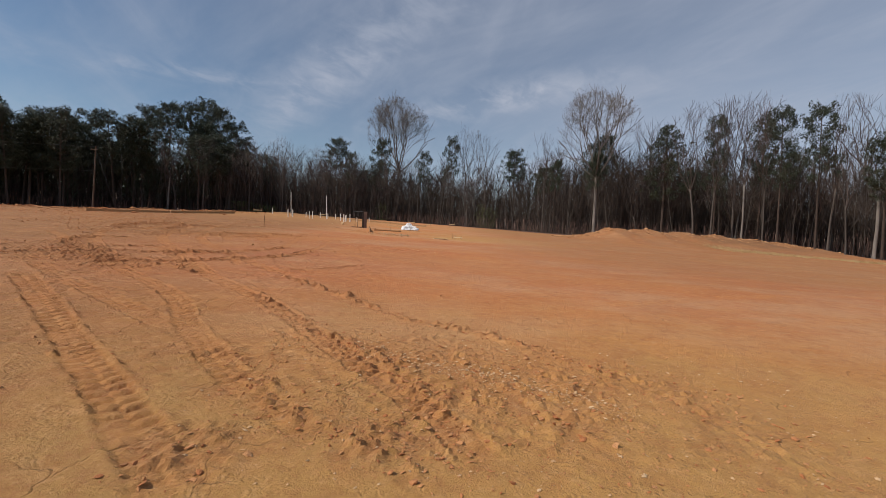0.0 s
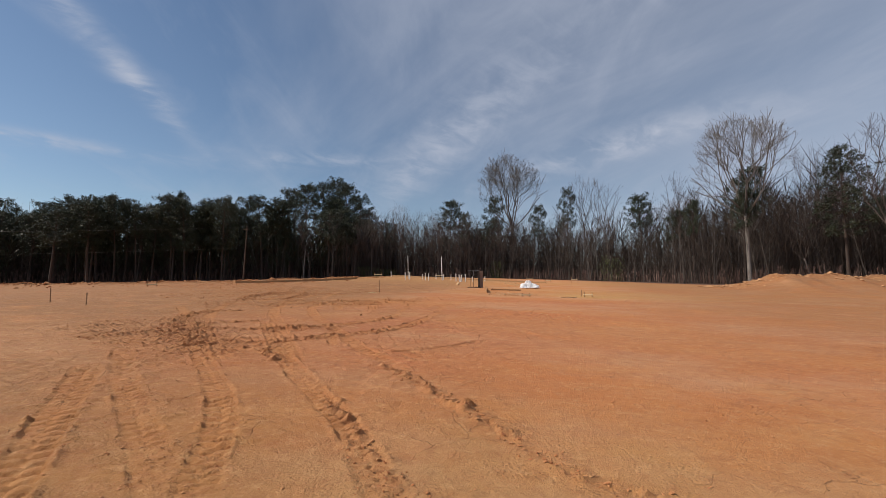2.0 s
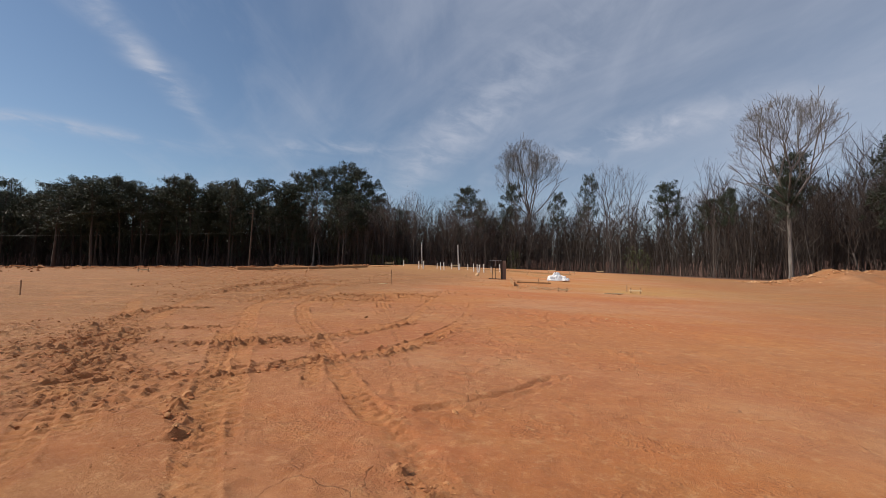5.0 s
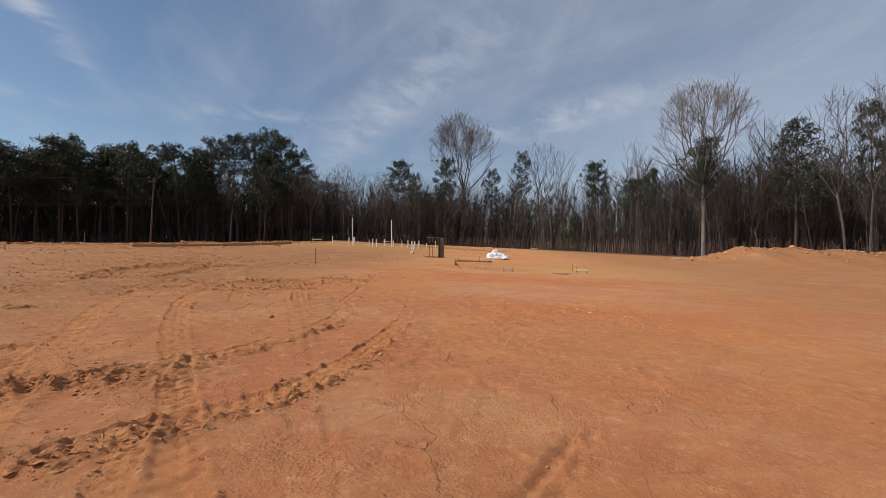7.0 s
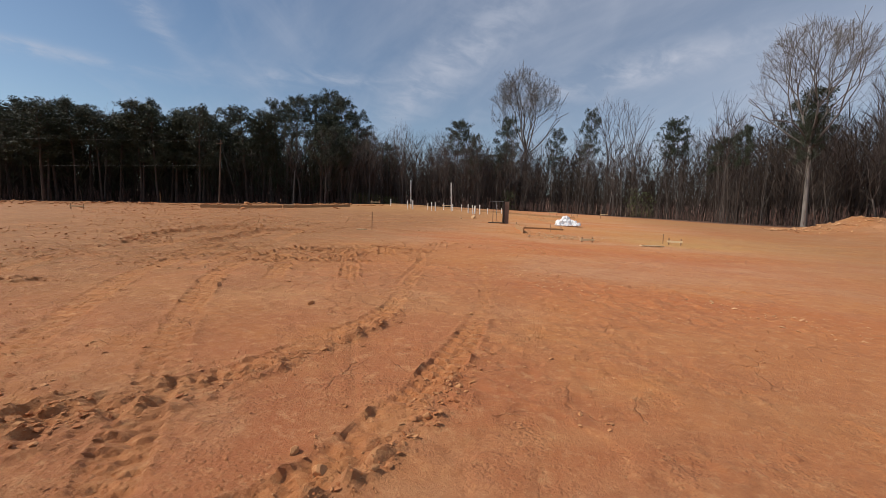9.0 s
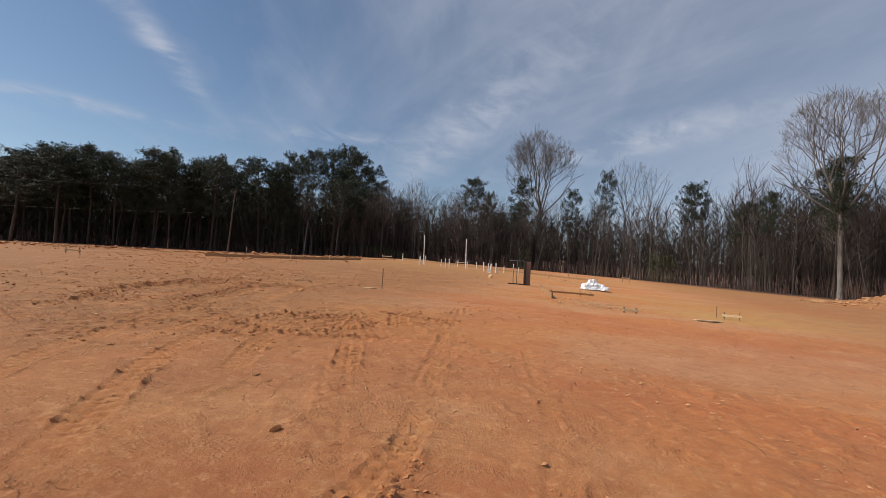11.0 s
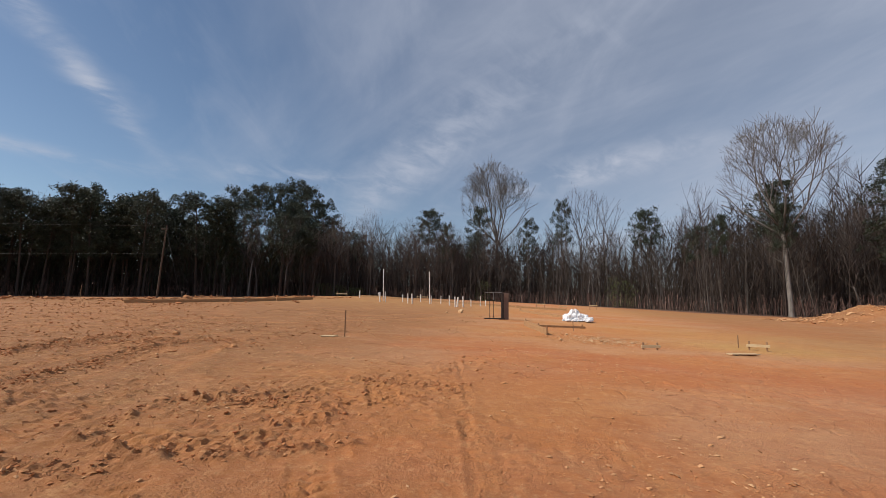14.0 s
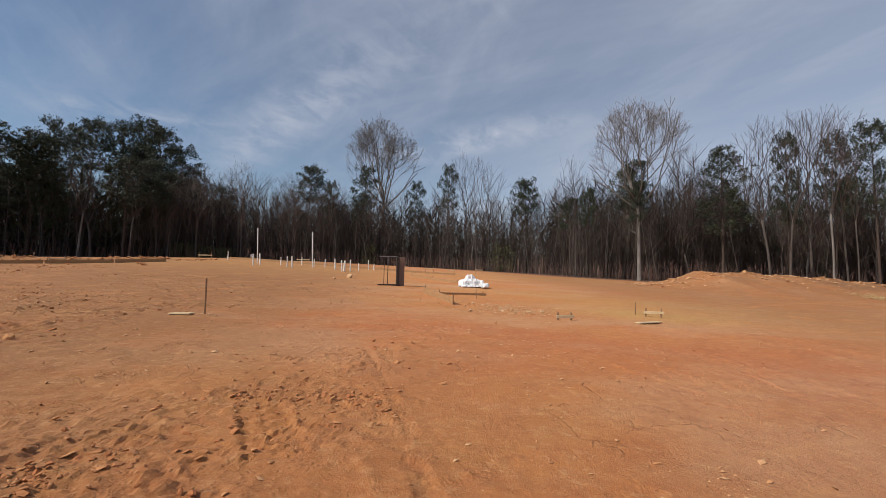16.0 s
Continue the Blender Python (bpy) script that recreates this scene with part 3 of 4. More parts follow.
def spaced(stops):
    """Coordinates whose spacing goes from stop to stop: (place, step)."""
    out = [stops[0][0]]
    while out[-1] < stops[-1][0]:
        step = np.interp(out[-1], [p for p, _ in stops], [s for _, s in stops])
        out.append(out[-1] + step)
    return np.array(out)


gx = spaced([(-2500, 500), (-300, 60), (-90, 4.5), (-40, 0.9), (-19, 0.12), (-12, 0.042), (-9, 0.033), (0.3, 0.032), (3.2, 0.06), (6, 0.18), (25, 0.6), (70, 1.6), (120, 8), (300, 60), (2500, 500)])
gy = spaced([(-2500, 500), (-200, 50), (-20, 4), (-2, 0.4), (1.6, 0.028), (21, 0.034), (25, 0.06), (31, 0.12), (48, 0.28), (75, 0.9), (110, 3), (200, 20), (400, 80), (2500, 500)])
mx, my = np.meshgrid(gx, gy)
relief, loosened, worn = ground_detail(mx, my)
far_out = np.clip((np.hypot(mx, my - 40) - 120) / 200, 0, 1)
woods = 1 / (1 + np.exp(np.clip(-(my - edge_y(mx) + 2.0 * lattice(mx, my, 4.0, 9)) / 0.8, -40, 40)))
mz = base_height(mx, my) * (1 - far_out) + far_out * np.where(my > 30, 16.0, -2.0) + relief * (1 - woods * 0.5)
tan = 0.95 * np.exp(-((np.maximum(my - 1.5, 0) / 5.5) ** 2)) + 0.85 * np.exp(-(((mx + 24) / 19) ** 2 + ((my - 56) / 16) ** 2)) + 0.3 * np.exp(-(((mx + 20) / 9) ** 2 + ((my - 14) / 10) ** 2))
tan = tan + 0.8 * np.exp(-(((mx - 1.6) / 2.6) ** 2 + ((my - 33.8) / 1.6) ** 2)) + 0.6 * np.exp(-(((mx - 5) / 9) ** 2 + ((my - 38) / 6) ** 2)) + 0.5 * np.exp(-(((mx - 10) / 12) ** 2 + ((my - 70) / 12) ** 2)) + 0.5 * np.exp(-(((mx - 40) / 30) ** 2 + ((my - 66) / 5) ** 2))
brown = 0.85 * np.exp(-(((mx + 15) / 9) ** 2 + ((my - 17) / 11) ** 2)) + 0.6 * np.exp(-(((mx + 40) / 20) ** 2 + ((my - 42) / 12) ** 2)) + 0.75 * np.exp(-(((mx + 6.5) / 5) ** 2 + ((my - 4.5) / 5) ** 2))
brown = np.maximum(brown, 1.1 / (1 + np.exp(np.clip((mx + 10) / 1.5, -40, 40))) / (1 + np.exp(np.clip((9 - my) / 2, -40, 40))) * np.interp(my, [40, 60], [1, 0.55])) + 0.7 / (1 + np.exp(np.clip((5 - mx) / 2, -40, 40))) / (1 + np.exp(np.clip((14 - my) / 3, -40, 40)))
ruddy = 1.0 * np.exp(-(((mx + 5) / 6) ** 2 + ((my - 14.5) / 5) ** 2)) + 0.7 * np.exp(-(((mx - 4) / 9) ** 2 + ((my - 26) / 4) ** 2)) + 0.6 * np.exp(-(((mx - 12) / 12) ** 2 + ((my - 17) / 5) ** 2)) + 0.5 * np.exp(-(((mx + 8) / 4) ** 2 + ((my - 19) / 2) ** 2))
bank = np.exp(-(((mx - 42) / 24) ** 2 + ((my - 62) / 8) ** 2))
brown = np.maximum(brown, bank)
woods = np.maximum(woods, np.clip(bank * (0.28 + 0.25 * lattice(mx, my, 2.5, 14)), 0, 0.5))
cols, rows_n = len(gx), len(gy)
corner = (np.arange(rows_n - 1)[:, None] * cols + np.arange(cols - 1)[None]).ravel()
quads = np.stack([corner, corner + 1, corner + cols + 1, corner + cols], 1)
gme = bpy.data.meshes.new("ground")
gme.vertices.add(mx.size)
gme.vertices.foreach_set("co", np.stack([mx, my, mz], -1).astype(np.float32).ravel())
gme.loops.add(quads.size)
gme.loops.foreach_set("vertex_index", quads.astype(np.int32).ravel())
gme.polygons.add(len(quads))
gme.polygons.foreach_set("loop_start", np.arange(len(quads), dtype=np.int32) * 4)
gme.polygons.foreach_set("use_smooth", (loosened.ravel()[corner] < 0.22))
gme.update(calc_edges=True)
for key, values in (("tan", tan), ("loose", loosened), ("woods", woods), ("worn", worn), ("red", ruddy), ("brown", brown)):
    gme.attributes.new(key, "FLOAT", "POINT").data.foreach_set("value", np.clip(values, 0, 1).astype(np.float32).ravel())
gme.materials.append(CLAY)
tagged(new("ground", gme), "graded orange clay ground with machine tracks and ruts", "ground", kind="structure")


def height(x, y):
    """The ground under one place."""
    px, py = np.array([float(x)]), np.array([float(y)])
    return float((base_height(px, py) + ground_detail(px, py)[0])[0])


def heights(x, y):
    return base_height(x, y) + ground_detail(x, y)[0]

# ---- loose soil and stones ----
ICO = bmesh.new()
bmesh.ops.create_icosphere(ICO, subdivisions=1, radius=1.0)
ICO_V = np.array([v.co[:] for v in ICO.verts])
ICO_F = np.array([[v.index for v in f.verts] for f in ICO.faces])
ICO.free()


OCTA_V = np.array([(1, 0, 0), (0, 1, 0), (-1, 0, 0), (0, -1, 0), (0, 0, 1), (0, 0, -1)], float)
OCTA_F = np.array([(0, 1, 4), (1, 2, 4), (2, 3, 4), (3, 0, 4), (1, 0, 5), (2, 1, 5), (3, 2, 5), (0, 3, 5)])


def clod_heap(name, x, y, size, material, label, category, seed, small=False):
    """Many small broken lumps lying on the ground, as one object."""
    rng = np.random.RandomState(seed)
    form_v, form_f = (OCTA_V, OCTA_F) if small else (ICO_V, ICO_F)
    z = heights(x, y)
    n = len(x)
    shape = form_v[None] * rng.uniform(0.45, 1.3, (n, len(form_v), 1)) * rng.uniform(0.4, 1.35, (n, 1, 3)) * np.array([1, 1, 0.42])
    a = rng.uniform(0, 2 * math.pi, n)[:, None]
    sx = shape[..., 0] * np.cos(a) - shape[..., 1] * np.sin(a)
    sy = shape[..., 0] * np.sin(a) + shape[..., 1] * np.cos(a)
    tip = rng.uniform(-0.5, 0.5, n)[:, None]
    sz = shape[..., 2] + sx * tip
    co = np.stack([x[:, None] + sx * size[:, None], y[:, None] + sy * size[:, None], z[:, None] + (sz + 0.25) * size[:, None]], -1)
    faces = (np.arange(n)[:, None, None] * len(form_v) + form_f[None]).reshape(-1, 3)
    me = bpy.data.meshes.new(name)
    me.from_pydata(co.reshape(-1, 3).tolist(), [], faces.tolist())
    me.materials.append(material)
    return tagged(new(name, me), label, category, kind="stuff")


def scatter_clods():
    rng = np.random.RandomState(5)
    xs, ys, ss = [], [], []
    for cx, cy, r, k in LOOSE:
        n = int((900 if cy < 6 else 150) * k * r * r) if cy < 26 else int(60 * k * r * r)
        a, d = rng.uniform(0, 2 * math.pi, n), r * np.sqrt(rng.uniform(0, 1, n)) * 1.1
        xs.append(cx + d * np.cos(a)), ys.append(cy + d * np.sin(a)), ss.append((0.005 + 0.022 * rng.power(0.3, n)) * (1 + 0.05 * max(cy - 8, 0)))
    for kind, half, depth, line in TRACKS:
        line = smooth_line(line)
        length = sum(math.dist(a, b) for a, b in zip(line, line[1:]))
        n = int(length * {"clods": 3000 * half, "tread": 80, "rut": 50}[kind] * (1 if line[0][1] < 26 else 0.3))
        w = rng.uniform(0, length, n)
        cum = np.cumsum([0] + [math.dist(a, b) for a, b in zip(line, line[1:])])
        px, py = np.interp(w, cum, [p[0] for p in line]), np.interp(w, cum, [p[1] for p in line])
        rim = half * (0.64 if kind == "tread" else 1)
        spread = np.where(rng.uniform(0, 1, n) < 0.7, rim + rng.normal(0.05, 0.04, n), rng.uniform(0, 1, n) * rim)
        if kind == "clods":
            spread = np.abs(rng.normal(0, 0.85 * half, n)) * (0.6 + 0.6 * np.sin(3.1 * w + half * 50) ** 2)
        spread = spread * np.where(rng.uniform(0, 1, n) < 0.5, 1, -1)
        dx, dy = line[-1][0] - line[0][0], line[-1][1] - line[0][1]
        k = math.hypot(dx, dy)
        xs.append(px + spread * dy / k), ys.append(py - spread * dx / k)
        ss.append(0.005 + (0.018 + 0.0007 * line[0][1] if kind == "clods" else 0.013) * rng.power(0.13, n))
    n = 2600
    xs.append(rng.uniform(-16, 7, n)), ys.append(rng.uniform(1.6, 30, n)), ss.append(0.004 + 0.016 * rng.power(0.2, n))
    x, y, s = np.concatenate(xs), np.concatenate(ys), np.concatenate(ss)
    big = s > 0.021
    clod_heap("clay_clods", x[big], y[big], s[big], CLOD, "broken clods of dried orange clay scattered on the ground", "clods", 6)
    clod_heap("clay_crumbs", x[~big], y[~big], s[~big], CLOD, "small crumbs of dried orange clay scattered on the ground", "clods", 16, True)
    n = 64000
    y = 1.8 + 44 * rng.uniform(0, 1, n) ** 1.25
    x = -5 - 0.28 * (y - 10) + rng.uniform(-1, 1, n) * (7 + 0.35 * y)
    mask = lattice(x, y, 1.7, 31) + 0.5 * lattice(x, y, 0.6, 32) + 0.25 * lattice(x, y, 6.0, 33) - 0.09 * np.maximum(x + 3 - 0.05 * y, 0)
    keep = (mask > 0.22) | (rng.uniform(0, 1, n) < 0.05)
    x, y = x[keep], y[keep]
    clod_heap("soil_crumbs", x, y, (0.006 + 0.026 * rng.power(0.18, len(x))) * (0.7 + 0.012 * y), CLOD, "loose crumbs of clay lying in patches on graded soil", "clods", 17, True)
    n = 2100
    x = np.concatenate([rng.normal(-3.6, 0.80, n), rng.normal(STAKE[0], 0.17, 130), rng.uniform(-2.0, 4.2, 1100)])
    y = np.concatenate([rng.normal(33.7, 0.85, n), rng.normal(STAKE[1], 0.14, 130), 2.4 + 3.4 * rng.uniform(0, 1, 1100)])
    band = rng.uniform(0, 1, 1500)
    x = np.concatenate([x, -0.9 + 2.6 * band + rng.normal(0, 0.10, 1500)])
    y = np.concatenate([y, 5.0 - 1.1 * band + rng.normal(0, 0.16, 1500)])
    clod_heap("gravel_scatter", x, y, np.where(y > 30, 0.008 + 0.050 * rng.power(0.22, len(x)), 0.004 + 0.020 * rng.power(0.25, len(x))), ROCK, "pale broken stone and rubble lying in patches on clay", "rubble", 7, True)
    n = 26000
    y = rng.uniform(18, 46, n)
    x = -6.5 - 0.25 * (y - 20) + rng.uniform(-10, 7, n)
    mask = lattice(x, y, 2.6, 51) + 0.7 * lattice(x, y, 0.9, 52)
    keep = (mask > 0.5) | (rng.uniform(0, 1, n) < 0.05)
    x, y = x[keep], y[keep]
    clod_heap("pale_crumbs", x, y, (0.008 + 0.034 * rng.power(0.3, len(x))) * (0.55 + 0.022 * y), PALECLOD, "pale crumbs and small stones strewn in patches on clay", "rubble", 18, True)
    n = 4200
    x = rng.uniform(16, 62, n)
    y = 62 + 5 * np.clip((x - 22) / 34, 0, 1) + rng.normal(-0.9, 1.7, n)
    clod_heap("spoil_bank_lumps", x, y, 0.04 + 0.20 * rng.power(0.22, n), PALECLOD, "lumps of clay and stone along the crest of the spoil bank", "clods", 8, True)
    n = 1500
    x = rng.uniform(-64, -25, n)
    y = np.interp(x, [-64, -45, -37, -31, -27, -25], [37.5, 44.6, 48.5, 52.7, 58.6, 61]) + rng.normal(0, 0.5, n) - 14 * (rng.uniform(0, 1, n) < 0.12) * rng.uniform(0, 1, n)
    clod_heap("windrow_lumps", x, y, 0.04 + 0.19 * rng.power(0.35, n), CLOD, "ridge of clay lumps pushed up at the edge of the pad", "clods", 9)


def stone(x, y, size, seed, material, label, flat=0.7):
    bm = bmesh.new()
    bmesh.ops.create_icosphere(bm, subdivisions=2, radius=1.0)
    rng = random.Random(seed)
    cuts = [(Vector((rng.uniform(-1, 1), rng.uniform(-1, 1), rng.uniform(-0.6, 1))).normalized(), rng.uniform(0.55, 0.9)) for _ in range(7)]
    for v in bm.verts:
        for n, d in cuts:
            over = v.co.dot(n) - d * 0.85
            if over > 0:
                v.co -= n * over
        v.co *= 1 + 0.12 * noise.noise(v.co * 2.5 + Vector((seed, 0, 0)))
        v.co = Vector((v.co.x * rng.uniform(0.98, 1.02), v.co.y * 0.75, v.co.z * flat)) * size
    ob = part("stone", bm, material)
    ob.matrix_world = pose(x, y, height(x, y) + size * flat * 0.35, rng.uniform(-12, 12), rng.uniform(-12, 12), rng.uniform(0, 360))
    return tagged(ob, label, "stone", "stones on the clay")


scatter_clods()
# The clod at (-4.41, 4.66) stands in for a crumpled scrap of litter.
CLODS = [(-6.3, 10.4, 0.14), (-6.0, 9.9, 0.10), (-5.7, 9.75, 0.12), (-5.1, 13.2, 0.10), (-3.4, 11.0, 0.09), (-4.8, 14.3, 0.085), (-7.4, 16.9, 0.13), (-5.2, 13.5, 0.13), (-5.0, 14.6, 0.07),
         (-4.2, 4.5, 0.05), (-3.2, 3.8, 0.07), (1.08, 5.1, 0.09), (-4.41, 4.66, 0.06), (-4.7, 14.9, 0.08), (-5.45, 13.6, 0.09), (-9.0, 19.5, 0.06), (-3.7, 14.8, 0.05), (-16.7, 27.8, 0.28), (-13.6, 26.2, 0.2)]
for n, (x, y, s) in enumerate(CLODS):
    stone(x, y, s * 0.5, n + 1, CLOD, "dried clod of orange clay lying on graded ground")
for n, (x, y, s) in enumerate([(-11.1, 48.3, 0.30), (-11.9, 46.9, 0.12), (-3.9, 33.6, 0.10), (-3.3, 33.0, 0.07), (-4.6, 34.4, 0.07), (-4.2, 33.0, 0.08), (-5.3, 32.9, 0.08), (-4.9, 34.9, 0.08), (-2.8, 33.2, 0.08)]):
    stone(x, y, s, n + 40, ROCK, "pale angular rock beside the building pad" if y > 40 else "pale broken rock in a rubble patch")

# ---- steel frame with a brown panel ----


def steel_frame():
    t = thing("steel_frame", pose(-7.75, 42.9, height(-7.75, 42.9), 0, 0, 8), "open black steel frame with one brown upright panel, standing on clay", "steel frame")
    part("panel", box(0.36, 0.05, 1.58, (0.12, 0.02, 0.80), 0.008), PANEL, t, "brown primed upright panel")
    part("side_channel", join(box(0.05, 0.28, 1.56, (-0.125, 0.02, 0.79)), box(0.10, 0.05, 1.56, (-0.05, -0.12, 0.79))), STEEL, t)
    for x, y in ((-0.84, -0.08), (-0.60, 0.25)):
        part("post", box(0.035, 0.035, 1.14, (x, y, 0.59), 0.004), STEEL, t)
    part("base_rail", join(box(1.25, 0.07, 0.08, (-0.55, -0.10, 0.045)), box(1.15, 0.06, 0.08, (-0.55, 0.26, 0.045)), box(0.06, 0.40, 0.08, (-1.14, 0.08, 0.047))), STEEL, t)
    part("top_rail", join(box(1.02, 0.03, 0.03, (-0.60, 0.05, 1.62)), box(0.03, 0.03, 0.46, (-0.60, 0.25, 1.38))), ZINC, t, "dull zinc top rail")


steel_frame()

# ---- plumbing stubs ----


def pipe(x, y, tall, r, lean, turn, cap, label):
    r *= 0.95
    tall *= 0.88
    t = thing("plumbing_pipe", pose(x, y, height(x, y) - 0.05, lean, 0, turn), label, "pipe", "plumbing pipes")
    bm = rod(r, r, tall, 14)
    top = [f for f in bm.faces if f.normal.z > 0.9]
    bmesh.ops.inset_region(bm, faces=top, thickness=r * 0.18)
    bmesh.ops.translate(bm, vec=(0, 0, -r * 2), verts=list({v for f in top for v in f.verts}))
    part("pipe", bm, PVC, t)
    if cap:
        part("coupling", rod(r * 1.22, r * 1.22, r * 3.2, 14, (0, 0, tall * cap)), PVC, t)
    return t


STUB, TALL = "short white plastic drain stub standing in the clay pad", "tall white plastic vent pipe standing in the clay pad"
for x, y, tall, r, lean, turn, cap, label in (
        (-15.75, 58.9, 3.72, 0.055, 2.0, 255, 0.45, TALL), (-20.75, 59.3, 3.75, 0.042, 1.4, 265, 0.3, TALL),
        (-24.2, 61.5, 1.0, 0.05, 1, 40, 0, STUB), (-20.2, 56.6, 1.15, 0.06, 2, 250, 0.6, STUB), (-19.9, 57.4, 1.2, 0.05, 3, 265, 0, STUB), (-20.9, 60.4, 1.05, 0.05, 1, 20, 0, STUB),
        (-18.6, 59.0, 0.9, 0.045, 1, 100, 0, STUB), (-17.4, 56.6, 1.15, 0.045, 1, 240, 0, STUB), (-17.05, 56.9, 1.15, 0.055, 3, 255, 0.55, STUB), (-17.1, 60.6, 1.0, 0.045, 0, 0, 0, STUB),
        (-15.7, 59.4, 0.95, 0.045, 1, 270, 0, STUB), (-14.9, 60.4, 0.95, 0.045, 1, 80, 0, STUB), (-13.55, 57.8, 1.15, 0.055, 2, 250, 0.2, STUB), (-12.75, 56.2, 1.15, 0.06, 2, 255, 0, STUB),
        (-12.6, 56.5, 1.1, 0.09, 4, 95, 0, STUB), (-12.1, 56.9, 1.2, 0.06, 1, 265, 0.1, STUB), (-11.6, 59.0, 0.85, 0.045, 1, 260, 0, STUB), (-10.9, 61.4, 1.2, 0.045, 1, 260, 0.08, STUB),
        (-10.4, 61.8, 0.8, 0.05, 1, 90, 0, STUB), (-23.6, 66.0, 0.7, 0.05, 2, 0, 0, STUB)):
    pipe(x, y, tall, r, lean, turn, cap, label)

# ---- plastic sheeting ----


def sheet_pile():
    t = thing("plastic_sheet_pile", pose(-3.35, 44.9, height(-3.35, 44.9)), "crumpled heap of white plastic sheeting and bags on clay", "plastic sheeting")
    for n, (x, y, sx, sy, sz, seed) in enumerate([(-0.26, 0.0, 0.42, 0.4, 0.44, 1), (-0.06, 0.12, 0.32, 0.36, 0.70, 2), (0.34, -0.1, 0.42, 0.36, 0.36, 3), (-0.5, -0.12, 0.26, 0.3, 0.26, 4), (0.74, -0.3, 0.32, 0.28, 0.20, 5)]):
        bm = bmesh.new()
        bmesh.ops.create_icosphere(bm, subdivisions=4, radius=1.0)
        for v in bm.verts:
            p = v.co.copy()
            k = 0.9 + 0.5 * noise.noise(p * 1.7 + Vector((seed * 7, 0, 0))) + 0.45 * abs(noise.noise(p * 3.6 + Vector((0, seed * 3, 0)))) + 0.12 * noise.noise(p * 9)
            v.co = Vector((p.x * sx * k + x, p.y * sy * k + y, max(p.z * k, -0.12) * sz + 0.08))
        part("sheet_fold", bm, SHEET, t)
    for n in range(9):
        rng = random.Random(n + 70)
        x, y = 0.2 + rng.uniform(-0.8, 0.75), -0.5 + rng.uniform(-0.25, 0.2)
        bm = bmesh.new()
        bmesh.ops.create_icosphere(bm, subdivisions=2, radius=0.1 + 0.08 * rng.random())
        for v in bm.verts:
            v.co = v.co * (1 + 0.5 * noise.noise(v.co * 9 + Vector((n, 0, 0))))
            v.co.z = max(v.co.z * 0.7, -0.03)
            v.co += Vector((x, y, 0.05))
        part("sheet_scrap", bm, SHEET, t)


sheet_pile()

# ---- timber: form boards, batter boards and stakes ----


def form_board(a, b, tall, stakes, label, lift=0.0, wood=FORMWOOD):
    (ax, ay), (bx, by) = a, b
    length, turn = math.dist(a, b), math.degrees(math.atan2(by - ay, bx - ax))
    za, zb = height(ax, ay), height(bx, by)
    slope = math.degrees(math.atan2(zb - za, length))
    t = thing("form_board", pose((ax + bx) / 2, (ay + by) / 2, (za + zb) / 2, 0, -slope, turn), label, "form board", "form boards")
    part("board", box(length, 0.04, tall + 0.05, (0, 0, tall / 2 - 0.025 + lift), 0.005), wood, t)
    for n in range(stakes):
        x = -length / 2 + 0.15 + (length - 0.3) * (n / max(stakes - 1, 1))
        part("stake", box(0.04, 0.04, tall + 0.18, (x, 0.045, tall / 2), 0.004), OLDWOOD, t)


form_board((-6.55, 38.9), (-5.7, 34.4), 0.27, 2, "sawn wooden form board on edge, held by short stakes in clay")
form_board((-6.0, 38.3), (-3.6, 38.9), 0.11, 2, "weathered form board on edge beside the plastic heap")
form_board((-6.9, 55.0), (-3.7, 48.6), 0.16, 3, "long form board on edge along the pad")
for a, b in (((-37.5, 45.5), (-34.32, 47.24)), ((-34.28, 47.26), (-31.32, 49.68)), ((-31.28, 49.72), (-28.82, 52.68)), ((-28.78, 52.72), (-27.0, 56.2))):
    form_board(a, b, 0.26, 3, "sawn form board on edge lining the far side of the pad")
for n in range(9):
    x = -25.5 + n * 2.6
    form_board((x, 64.5 - 0.2 * n), (x + 2.56, 64.3 - 0.2 * n), 0.2, 2, "pale form board along the crest of the pad", 0.0, LUMBER)


def batter_board(x, y, wide, tall, turn, label):
    t = thing("batter_board", pose(x, y, height(x, y) - 0.05, 0, 0, turn), label, "batter board", "batter boards")
    for s in (-1, 1):
        part("stake", box(0.05, 0.05, tall + 0.05, (s * wide / 2, 0, tall / 2), 0.005), OLDWOOD, t)
    part("crossbar", box(wide + 0.16, 0.03, 0.09, (0, -0.041, tall * 0.62), 0.004), PALEWOOD, t)


for x, y, wide, tall, turn, far in ((-2.65, 31.5, 0.45, 0.26, 10, 0), (1.35, 33.4, 0.5, 0.34, -20, 0), (-36.2, 33.6, 0.75, 0.42, 30, 1), (-35.3, 47.4, 0.8, 0.45, 35, 1), (-31.6, 51.2, 0.8, 0.4, 30, 1),
                                 (-26.5, 62.0, 1.1, 0.7, 5, 1), (-19.0, 69.5, 1.3, 0.5, 0, 1), (-4.6, 66.5, 0.9, 0.8, 0, 1), (1.8, 71.0, 0.8, 0.9, 0, 1), (-2.0, 68.0, 0.7, 0.6, 0, 1)):
    batter_board(x, y, wide, tall, turn, "small wooden batter board at the edge of the pad" if far else "low wooden batter board standing on clay")


def lath(x, y, tall, lean, turn, wide, label):
    bm = join(box(wide, wide * 0.6, tall, (0, 0, tall / 2 - 0.05), 0.004))
    for v in bm.verts:
        if v.co.z < 0:
            v.co.x *= 0.8
    ob = part("survey_stake", bm, OLDWOOD)
    ob.matrix_world = pose(x, y, height(x, y), lean, 0, turn)
    tagged(ob, label, "stake", "survey stakes")


